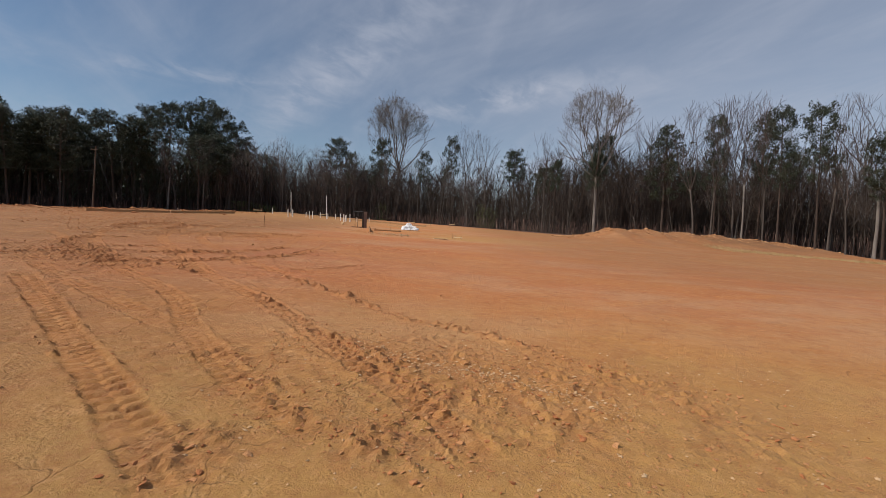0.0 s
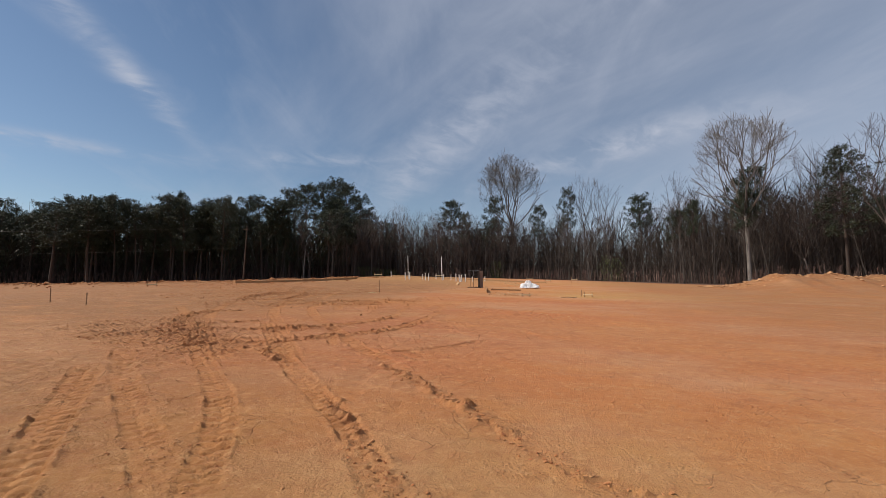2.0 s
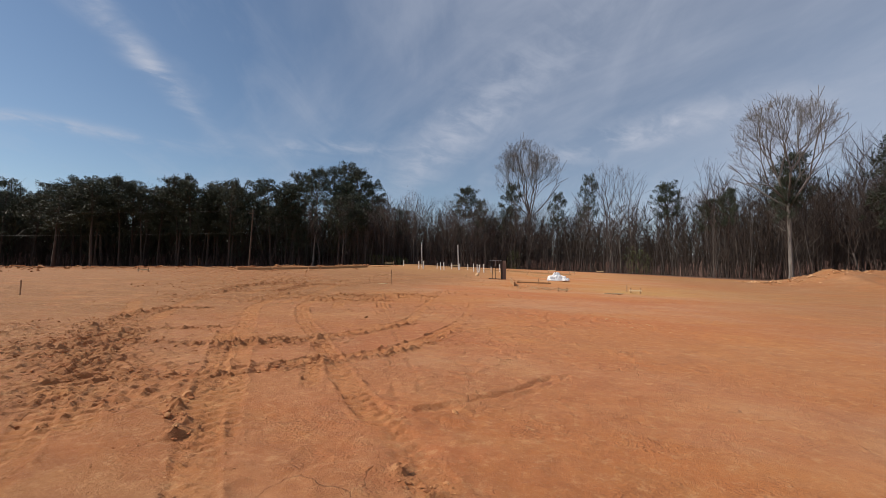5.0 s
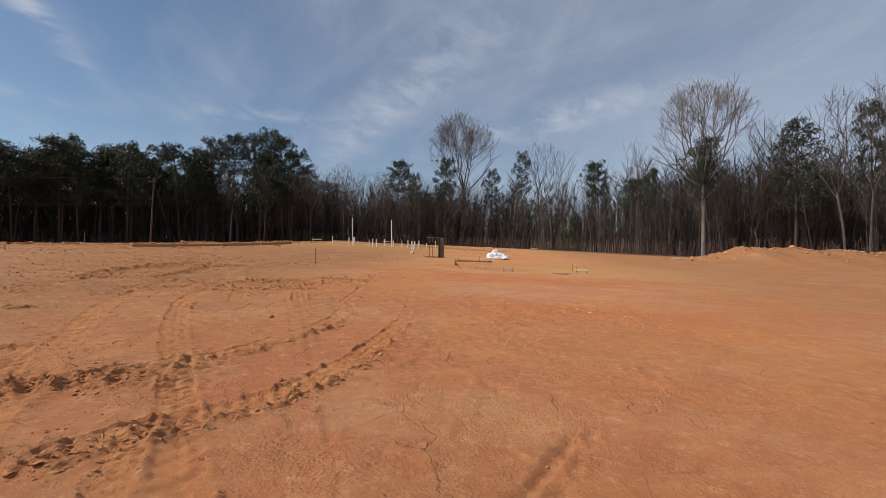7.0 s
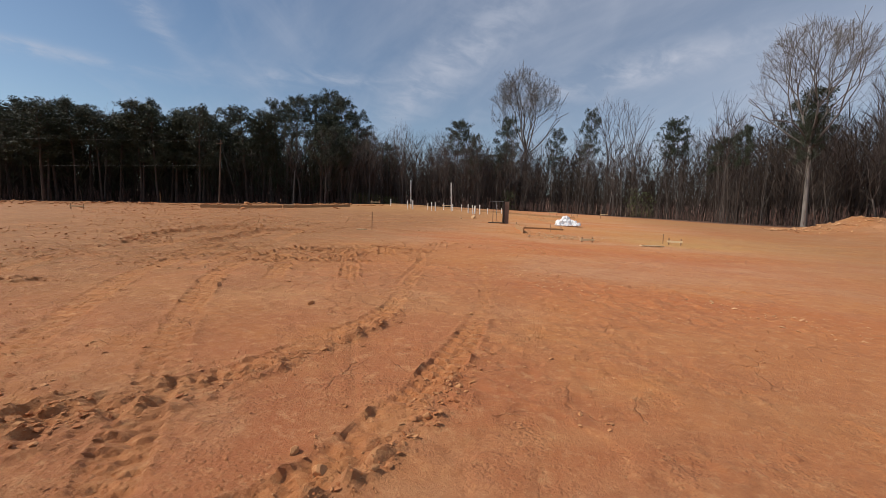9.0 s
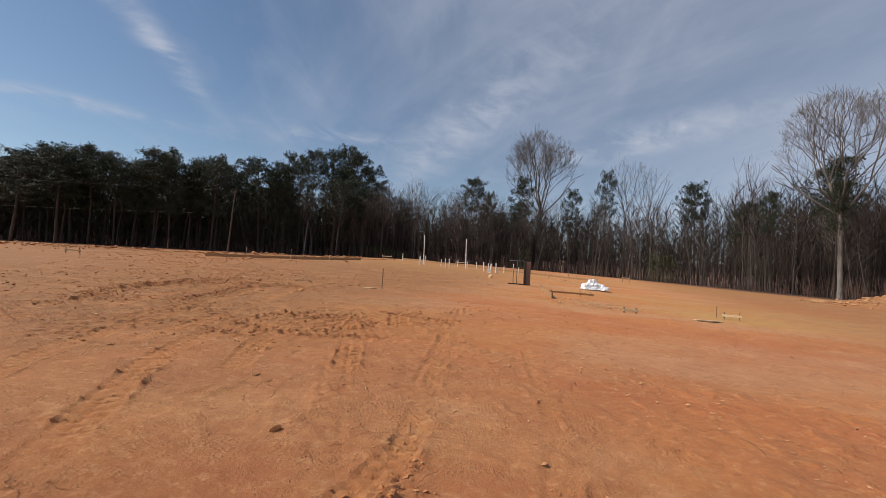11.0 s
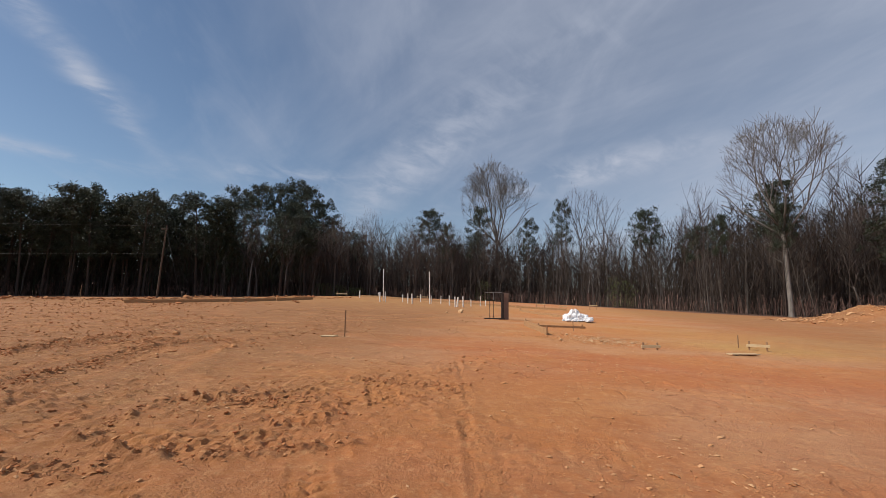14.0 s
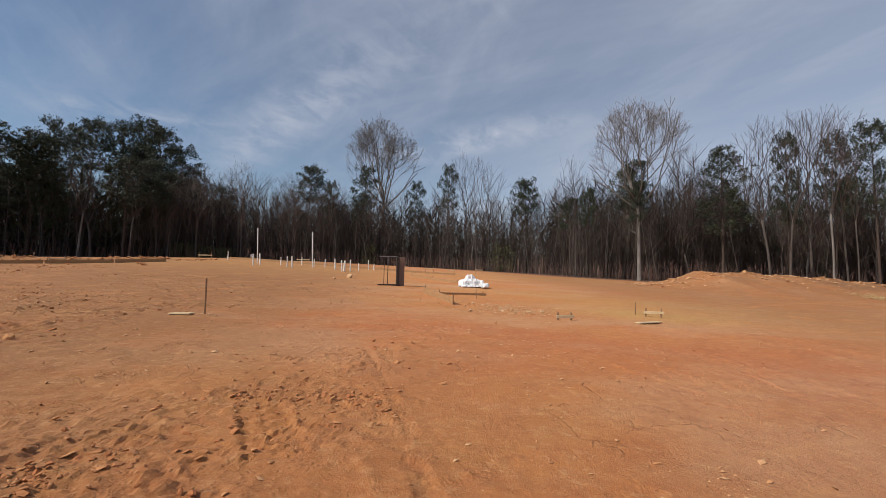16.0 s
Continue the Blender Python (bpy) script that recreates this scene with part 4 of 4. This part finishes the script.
for x, y, tall, lean, turn in ((*STAKE, 0.86, 1, 200), (-21.2, 16.0, 0.62, 3, 40), (-18.9, 15.8, 0.52, 2, 90), (-50.2, 52.5, 1.5, 1, 0), (-4.35, 37.2, 0.5, 4, 250),
                                (0.95, 33.9, 0.5, 2, 0), (-29, 52.5, 0.7, 2, 0)):
    lath(x, y, tall, lean, turn, 0.04, "thin weathered wooden survey stake driven into clay")


def plank(x, y, length, turn, label):
    ob = part("loose_plank", box(length, 0.20, 0.03, (0, 0, 0.015), 0.005), PALEWOOD)
    ob.matrix_world = pose(x, y, height(x, y) + 0.01, 0, 1, turn)
    tagged(ob, label, "plank")


plank(0.0, 31.45, 1.1, 25, "loose pale plank lying flat on clay")
plank(STAKE[0] - 0.5, STAKE[1] - 0.02, 0.5, 170, "short loose lath lying beside a stake")
plate = part("loose_board", box(1.0, 0.42, 0.07, (0, 0, 0.035), 0.006), LUMBER)
plate.matrix_world = pose(-4.87, 3.80, height(-4.87, 3.80), 2, 0, 12)
tagged(plate, "thick pale sawn board lying flat on clay", "board")

# ---- utility pole ----


def utility_pole():
    x, y = -48.6, 60.0
    t = thing("utility_pole", pose(x, y, height(x, y) - 0.3, 0, 2.6, 0), "leaning wooden utility pole with crossarm before the pines", "utility pole")
    part("pole", rod(0.11, 0.07, 9.0, 12), POLEWOOD, t)
    part("crossarm", box(1.0, 0.09, 0.10, (-0.1, -0.12, 8.5), 0.01), POLEWOOD, t)
    for s in (-0.5, 0.3):
        part("insulator", rod(0.05, 0.035, 0.16, 8, (s, -0.12, 8.56)), STEEL, t)
    g = Tubes()
    g.limb([Vector((0.05, 0, 8.4)), Vector((1.6, -0.2, 5.0)), Vector((3.2, -0.4, 1.2))], [0.018] * 3, 4)
    ob = new("guy_wire", g.mesh("guy_wire", WIRE))
    ob.parent = t
    for lift in (8.9, 5.6):
        w = Tubes()
        a, b = Vector((x + 0.045 * lift, y, height(x, y) + lift - 0.3)), Vector((-135, 18, height(-135, 18) + lift))
        points = [a.lerp(b, u / 16) - Vector((0, 0, 4.4 * (u / 16) * (1 - u / 16))) for u in range(17)]
        w.limb(points, [0.009] * 17, 4)
        tagged(new("power_line", w.mesh("power_line", WIRE)), "thin dark cable strung from the utility pole along the pines", "cable", "power lines")


utility_pole()

# ---- trees ----


def wander(rng, start, way, length, pieces, bend, rise=0.0):
    points, d = [start.copy()], way.normalized()
    for _ in range(pieces):
        d = (d + Vector((rng.gauss(0, bend), rng.gauss(0, bend), rng.gauss(0, bend) + rise))).normalized()
        points.append(points[-1] + d * (length / pieces))
    return points, d


def tapered(r0, r1, n):
    return [r0 + (r1 - r0) * k / n for k in range(n + 1)]


def offshoot(rng, d, angle):
    side = d.cross(Vector((rng.uniform(-1, 1), rng.uniform(-1, 1), rng.uniform(-1, 1))))
    side = side.normalized() if side.length > 1e-3 else Vector((1, 0, 0))
    return (d * math.cos(angle) + side * math.sin(angle)).normalized()


def grow(rng, tubes, start, way, length, r, depth, shrink, spreading, within):
    """A limb that forks again and again into finer ones, as far as the crown's outline lets it."""
    line, d = wander(rng, start, way, length, 3 if r > 0.03 else 2, 0.08, 0.045)
    tip = max(r * 0.86, 0.010)
    tubes.limb(line, tapered(r, tip, len(line) - 1), 6 if r > 0.09 else 4 if r > 0.03 else 3)
    if depth == 0 or not within(line[-1]):
        return
    for _ in range(3 if rng.random() < 0.30 else 2):
        out = offshoot(rng, d, rng.uniform(0.2, 0.56) * spreading)
        grow(rng, tubes, line[-1], out, length * shrink * rng.uniform(0.75, 1.15), max(tip * rng.uniform(0.64, 0.84), 0.010), depth - 1, shrink, spreading, within)
    if depth > 1:
        p = line[-2].lerp(line[-1], rng.random())
        grow(rng, tubes, p, offshoot(rng, d, rng.uniform(0.5, 0.9)), length * 0.6, max(tip * 0.45, 0.013), max(depth - 3, 0), shrink, spreading, within)


def hardwood_meshes(seed, tall, spread, vase, bark, fine):
    """A leafless tree: the trunk with its fork, and a crown that forks into fine twigs."""
    rng = random.Random(seed)
    trunk, crown = Tubes(), Tubes()
    clear = tall * (0.44 if vase else rng.uniform(0.36, 0.5))
    r = tall * (0.0118 if vase else rng.uniform(0.0058, 0.0080))
    line, d = wander(rng, Vector((0, 0, -0.3)), Vector((rng.gauss(0, 0.02), rng.gauss(0, 0.02), 1)), clear, 7, 0.022, 0.03)
    radii = tapered(r, r * 0.72, 7)
    radii[0] *= 1.35
    trunk.limb(line, radii, 9)
    middle, above, below = clear + 0.60 * (tall - clear), 0.37 * (tall - clear), 0.75 * (tall - clear)

    def within(p):
        h = (p.z - middle) / (above if p.z > middle else below)
        return abs(h) < 1 and math.hypot(p.x, p.y) < 0.5 * spread * 0.93 * math.sqrt(1 - h * h)

    limbs, depth, shrink = (9, 8, 0.78) if vase else (4, 5, 0.82)
    first = (tall - clear) * (0.32 if vase else 0.30)
    for n in range(limbs):
        a = 2 * math.pi * (n + rng.uniform(-0.25, 0.25)) / limbs
        lean = ((0.15, 0.95, 0.5, 0.75) if vase else (0.14, 0.72, 0.42, 0.60))[n % 4] * rng.uniform(0.85, 1.15) * (1.0 if vase else 0.6)
        out = Vector((math.cos(a) * math.sin(lean), math.sin(a) * math.sin(lean), math.cos(lean)))
        start = line[-1].lerp(line[-2], rng.uniform(0, 0.8 if vase else 1))
        grow(rng, crown, start, out, first * rng.uniform(0.9, 1.15), r * (0.40 if vase else 0.46), depth, shrink, 1.0, within)
    for _ in range(2 if vase else 5):
        p = line[rng.randint(3, 6)]
        grow(rng, crown, p, offshoot(rng, Vector((0, 0, 1)), rng.uniform(0.7, 1.1)), tall * 0.05, r * 0.15, 2, 0.8, 1.0, lambda q: True)
    return trunk.mesh("trunk", bark), crown.mesh("crown", fine)


def pine_meshes(seed, tall, spread, low):
    """A pine: bare straight trunk, limbs with tufts of needles in the upper part, some dead stubs below."""
    rng = random.Random(seed)
    trunk, needles = Tubes(), Tubes()
    line, _ = wander(rng, Vector((0, 0, -0.3)), Vector((rng.gauss(0, 0.02), rng.gauss(0, 0.02), 1)), tall * 0.98, 9, 0.012, 0.02)
    r = tall * rng.uniform(0.0088, 0.011)
    trunk.limb(line, tapered(r, 0.04, 9), 8)

    def on_trunk(z):
        k = min(max(z / tall, 0), 0.999) * 9
        return line[int(k)].lerp(line[int(k) + 1], k - int(k))

    for n in range(46):
        u = (n + rng.random()) / 46
        z = tall * (low + (0.98 - low) * u)
        reach = spread * 0.5 * (math.sin(math.pi * (0.22 + 0.70 * u)) ** 0.75) * rng.uniform(0.6, 1.1)
        a = n * 2.4 + rng.uniform(-0.5, 0.5)
        out = Vector((math.cos(a), math.sin(a), rng.uniform(-0.05, 0.35) + 0.5 * u))
        limb, d = wander(rng, on_trunk(z), out, max(reach, 0.5), 3, 0.12, 0.05)
        trunk.limb(limb, tapered(r * 0.22, 0.015, 3), 3)
        for j in range(4 if reach > 1.2 else 3):
            k = (1.0 if j == 0 else rng.uniform(0.4, 0.95)) * 3
            i = min(int(k), 2)
            c = limb[i].lerp(limb[i + 1], min(k - i, 1)) + Vector((rng.gauss(0, 0.30), rng.gauss(0, 0.30), rng.gauss(0.12, 0.16)))
            size = rng.uniform(0.42, 0.78)
            for _ in range(34):
                q = Vector((rng.gauss(0, 1), rng.gauss(0, 1), rng.gauss(0.2, 0.75))).normalized()
                needles.blade(c + q * size * rng.uniform(0.2, 0.8), q, rng.uniform(0.18, 0.36), rng.uniform(0.10, 0.20), rng)
    for _ in range(10):
        p = on_trunk(tall * rng.uniform(0.2, low + 0.1))
        a = rng.uniform(0, 2 * math.pi)
        limb, _ = wander(rng, p, Vector((math.cos(a), math.sin(a), rng.uniform(-0.2, 0.4))), rng.uniform(0.5, 1.8), 3, 0.15)
        trunk.limb(limb, tapered(0.03, 0.01, 3), 3)
    return trunk.mesh("trunk", PINEBARK), needles.mesh("crown", NEEDLES)


def tree(x, y, turn, scale, meshes, name, label, group):
    t = thing(name, pose(x, y, height(x, y) - 0.05, 0, 0, turn) @ Matrix.Diagonal((scale[0], scale[0], scale[1], 1)), label, "tree", group)
    for me in meshes:
        ob = new(me.name.split(".")[0], me)
        ob.parent = t
    return t


PINES = [pine_meshes(s, 20, 7.5, low) for s, low in ((1, 0.50), (2, 0.58), (3, 0.42), (4, 0.62), (5, 0.36))]
BARES = [hardwood_meshes(s, 22, 7.5, False, b, f) for s, b, f in ((11, BARK, TWIG), (12, PALEBARK, TWIG), (13, BARK, TWIG), (14, BARK, TWIG), (15, BARK, REDTWIG), (16, BARK, TWIG))]
BIG = hardwood_meshes(24, 28.4, 15.5, True, PALEBARK, CROWNBARK)
SECOND = hardwood_meshes(33, 34, 18.5, True, CROWNBARK, CROWNBARK)

tree(29.7, 83.4, 20, (1, 1), BIG, "hardwood_tree", "large leafless hardwood with a broad fan crown and pale trunk", "wood edge trees")
tree(-12.8, 120.0, 70, (1, 1.02), SECOND, "hardwood_tree", "tall leafless hardwood with a fan crown above the pines", "wood edge trees")
MARKED = [
    ("bare", 6.0, 111.5, 25.2, 9.0), ("bare", 10.9, 110.7, 25.6, 7.7), ("pine", 1.8, 111.9, 23.1, 5.1), ("pine", 17.5, 104.2, 19.4, 6.7), ("pine", -5.3, 112.2, 18.9, 5.1),
    ("pine", -16.7, 109.6, 21.2, 7.5), ("pine", -27.6, 109.8, 20.3, 7.7), ("bare", -39.7, 104.0, 17.8, 6.9), ("bare", -34.9, 103.6, 17.7, 6.1), ("bare", -32.2, 107.5, 17.5, 6.3),
    ("pine", 33.4, 93.9, 22.0, 8.1), ("pine", 41.1, 79.8, 22.2, 8.8), ("bare", 44.1, 74.6, 25.2, 9.0), ("bare", 47.0, 74.6, 25.7, 8.2), ("pine", 48.4, 76.0, 23.7, 5.3),
    ("bare", 50.2, 71.3, 25.8, 7.2), ("bare", 51.7, 75.6, 27.7, 8.7), ("pine", 54.6, 69.3, 23.2, 6.3), ("bare", 41.8, 89.3, 25.0, 5.7), ("bare", 53.3, 70.8, 23.6, 5.3),
    ("pine", 56.8, 64.6, 22.0, 6.2), ("bare", 59.2, 65.1, 23.2, 7.0), ("bare", 57.9, 60.8, 19.6, 5.5), ("bare", 61.4, 60.2, 24.5, 10.2), ("pine", 60.5, 58.2, 17.3, 6.7),
]
MARKED += [
    ("pine", 57.1, 77.2, 24.4, 6.3), ("bare", 56.6, 75.1, 27.6, 8.7), ("bare", -53.7, 84.3, 16.1, 6.7), ("bare", -47.7, 85.8, 14.2, 6.5), ("bare", -80.7, 68.8, 15.9, 6.1),
    ("bare", 25.5, 104.9, 19.8, 7.5), ("bare", 29.4, 103.4, 20.1, 7.5), ("bare", 22.7, 107.9, 18.8, 6.4),
]
LEFT = [(-84.0, 55.8, 13.0), (-93.8, 62.9, 15.8), (-92.9, 64.6, 17.1), (-81.6, 60.1, 15.2), (-85.8, 64.8, 16.3), (-89.5, 70.1, 17.9), (-83.4, 68.5, 17.1), (-86.7, 74.1, 14.8), (-85.1, 76.3, 16.8),
        (-74.4, 70.4, 16.9), (-82.1, 80.0, 19.9), (-71.1, 74.3, 16.1), (-73.3, 80.7, 18.5), (-71.5, 82.5, 17.3), (-73.1, 89.2, 19.9), (-62.6, 82.5, 17.8), (-60.4, 84.3, 17.0)]
LEFT += [(-70.6, 104.2, 24.0), (-64.6, 101.1, 23.8), (-64.7, 108.2, 26.3), (-61.3, 110.2, 27.2), (-54.9, 106.9, 24.8), (-52.0, 108.4, 21.8), (-51.8, 115.2, 18.6), (-43.7, 105.6, 13.7)]
PINE_LABEL, BARE_LABEL = "tall dark green pine with a bare lower trunk", "slender leafless hardwood with grey bark at the wood edge"
pick = random.Random(9)
MARKED += [("pine", x, y, h * (1.0 if x < -70 and y < 100 else 1.06), 9.0) for x, y, h in LEFT]
for kind, x, y, tall, spread in MARKED:
    if kind == "pine":
        tree(x, y, pick.uniform(0, 360), (spread / 7.5, tall / 20), PINES[pick.randrange(5)], "pine_tree", PINE_LABEL, "wood edge pines")
    else:
        tree(x, y, pick.uniform(0, 360), (spread / 7.5, tall / 22), BARES[pick.randrange(6)], "hardwood_tree", BARE_LABEL, "wood edge trees")
# The rest of the wood's edge: pines to the west, mixed trees to the north and east.
for n in range(70):
    x = pick.uniform(-112, -44)
    y = float(edge_y(x)) + pick.uniform(1, 30)
    top = np.interp(x, [-112, -80, -66, -60, -50, -44], [15, 16, 19, 22, 17, 11])
    tree(x, y, pick.uniform(0, 360), (pick.uniform(0.75, 1.1), top * pick.uniform(0.82, 1.04) / 20), PINES[pick.randrange(5)], "pine_tree", PINE_LABEL, "wood edge pines")
for n in range(96):
    x = pick.uniform(-60, 84)
    y = float(edge_y(x)) + 3 + 28 * pick.random() ** 1.3
    top = np.interp(x, [-60, -40, -20, 25, 40, 84], [14, 17, 18.5, 19.5, 22, 24]) * pick.uniform(0.5, 1.05)
    if pick.random() < 0.2:
        tree(x, y, pick.uniform(0, 360), (pick.uniform(0.5, 0.8), top * 0.9 / 20), PINES[pick.randrange(5)], "pine_tree", PINE_LABEL, "wood edge pines")
    else:
        tree(x, y, pick.uniform(0, 360), (pick.uniform(0.55, 1.0), top / 22), BARES[pick.randrange(6)], "hardwood_tree", BARE_LABEL, "wood edge trees")


def thicket(name, count, x0, x1, near, far, low, high, radius, seed, material, label, sprays, wide=0.05, edge=edge_y):
    """Saplings and brush too many to count: thin stems with a few side twigs."""
    rng = random.Random(seed)
    t = Tubes()
    for _ in range(count):
        x = rng.uniform(x0, x1)
        y = float(edge(x)) + rng.uniform(near, far)
        z = float(base_height(np.array([x]), np.array([y]))[0]) - 0.2
        tall = rng.uniform(low, high) * (1 + 0.55 * min(max((x - 15) / 30, 0), 1))
        line, _ = wander(rng, Vector((x, y, z)), Vector((rng.gauss(0, 0.07), rng.gauss(0, 0.07), 1)), tall, 3, 0.05, 0.02)
        t.limb(line, tapered(radius * rng.uniform(0.6, 1.5), 0.015, 3), 3)
        for _ in range(sprays):
            k = rng.uniform(0.7, 3)
            i = min(int(k), 2)
            p = line[i].lerp(line[i + 1], k - i)
            out = offshoot(rng, Vector((0, 0, 1)), rng.uniform(0.3, 1.0))
            t.blade(p, out, tall * rng.uniform(0.12, 0.3), wide, rng)
    tagged(new(name, t.mesh(name, material)), label, "undergrowth", kind="stuff")


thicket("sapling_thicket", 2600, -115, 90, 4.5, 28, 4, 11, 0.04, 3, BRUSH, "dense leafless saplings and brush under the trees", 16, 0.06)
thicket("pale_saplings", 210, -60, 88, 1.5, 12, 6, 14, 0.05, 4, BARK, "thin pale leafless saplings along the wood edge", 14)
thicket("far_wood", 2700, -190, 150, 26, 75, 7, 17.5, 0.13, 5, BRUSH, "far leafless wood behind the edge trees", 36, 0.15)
thicket("pine_understory", 800, -190, -46, 8, 45, 6, 14, 0.08, 15, NEEDLES, "dark evergreen saplings under the pines", 40, 0.28)
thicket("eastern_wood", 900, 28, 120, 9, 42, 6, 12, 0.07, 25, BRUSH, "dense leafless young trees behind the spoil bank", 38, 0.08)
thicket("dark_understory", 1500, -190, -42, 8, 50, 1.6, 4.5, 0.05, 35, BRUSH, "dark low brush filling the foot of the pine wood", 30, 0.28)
thicket("young_hardwoods", 330, -50, -10, 3, 22, 8, 14.5, 0.06, 45, TWIG, "close young leafless hardwoods behind the wood edge", 46, 0.055)
thicket("low_brush", 2000, -115, 90, -0.4, 9, 0.6, 2.6, 0.02, 6, REDTWIG, "low brown brush along the foot of the wood", 9)


def shrubbery(name, spots, seed, label):
    rng = random.Random(seed)
    t = Tubes()
    for x, y, tall, wide in spots:
        z = float(base_height(np.array([x]), np.array([y]))[0])
        for _ in range(int(240 * wide)):
            p = Vector((x + rng.gauss(0, wide * 0.5), y + rng.gauss(0, wide * 0.5), z + tall * rng.random()))
            q = Vector((rng.gauss(0, 1), rng.gauss(0, 1), rng.gauss(0.4, 0.8))).normalized()
            t.blade(p, q, rng.uniform(0.15, 0.35), rng.uniform(0.06, 0.12), rng)
    tagged(new(name, t.mesh(name, SHRUB)), label, "shrubs", kind="stuff")


shrubbery("green_shrubs", [(-44, 93.5, 2.6, 2.5), (-41, 94.5, 2.2, 2.5), (-38, 95, 1.8, 2), (8.5, 92, 5, 1.4), (10.5, 91, 4.5, 1.3), (-14, 101, 4, 1.6)], 8, "yellow-green leafy shrubs at the foot of the wood")


def straw_strip():
    rng = random.Random(12)
    t = Tubes()
    for _ in range(9000):
        x = rng.uniform(34, 72)
        y = 52 - 0.32 * (x - 40) + rng.gauss(0, 1.5)
        z = float(base_height(np.array([x]), np.array([y]))[0])
        q = Vector((rng.gauss(0, 1), rng.gauss(0, 1), rng.uniform(0.05, 0.9))).normalized()
        t.blade(Vector((x, y, z)), q, rng.uniform(0.2, 0.45), 0.04, rng)
    tagged(new("straw_mulch", t.mesh("straw_mulch", STRAW)), "dry straw mulch in a strip at the foot of the bank", "straw", kind="stuff")


straw_strip()
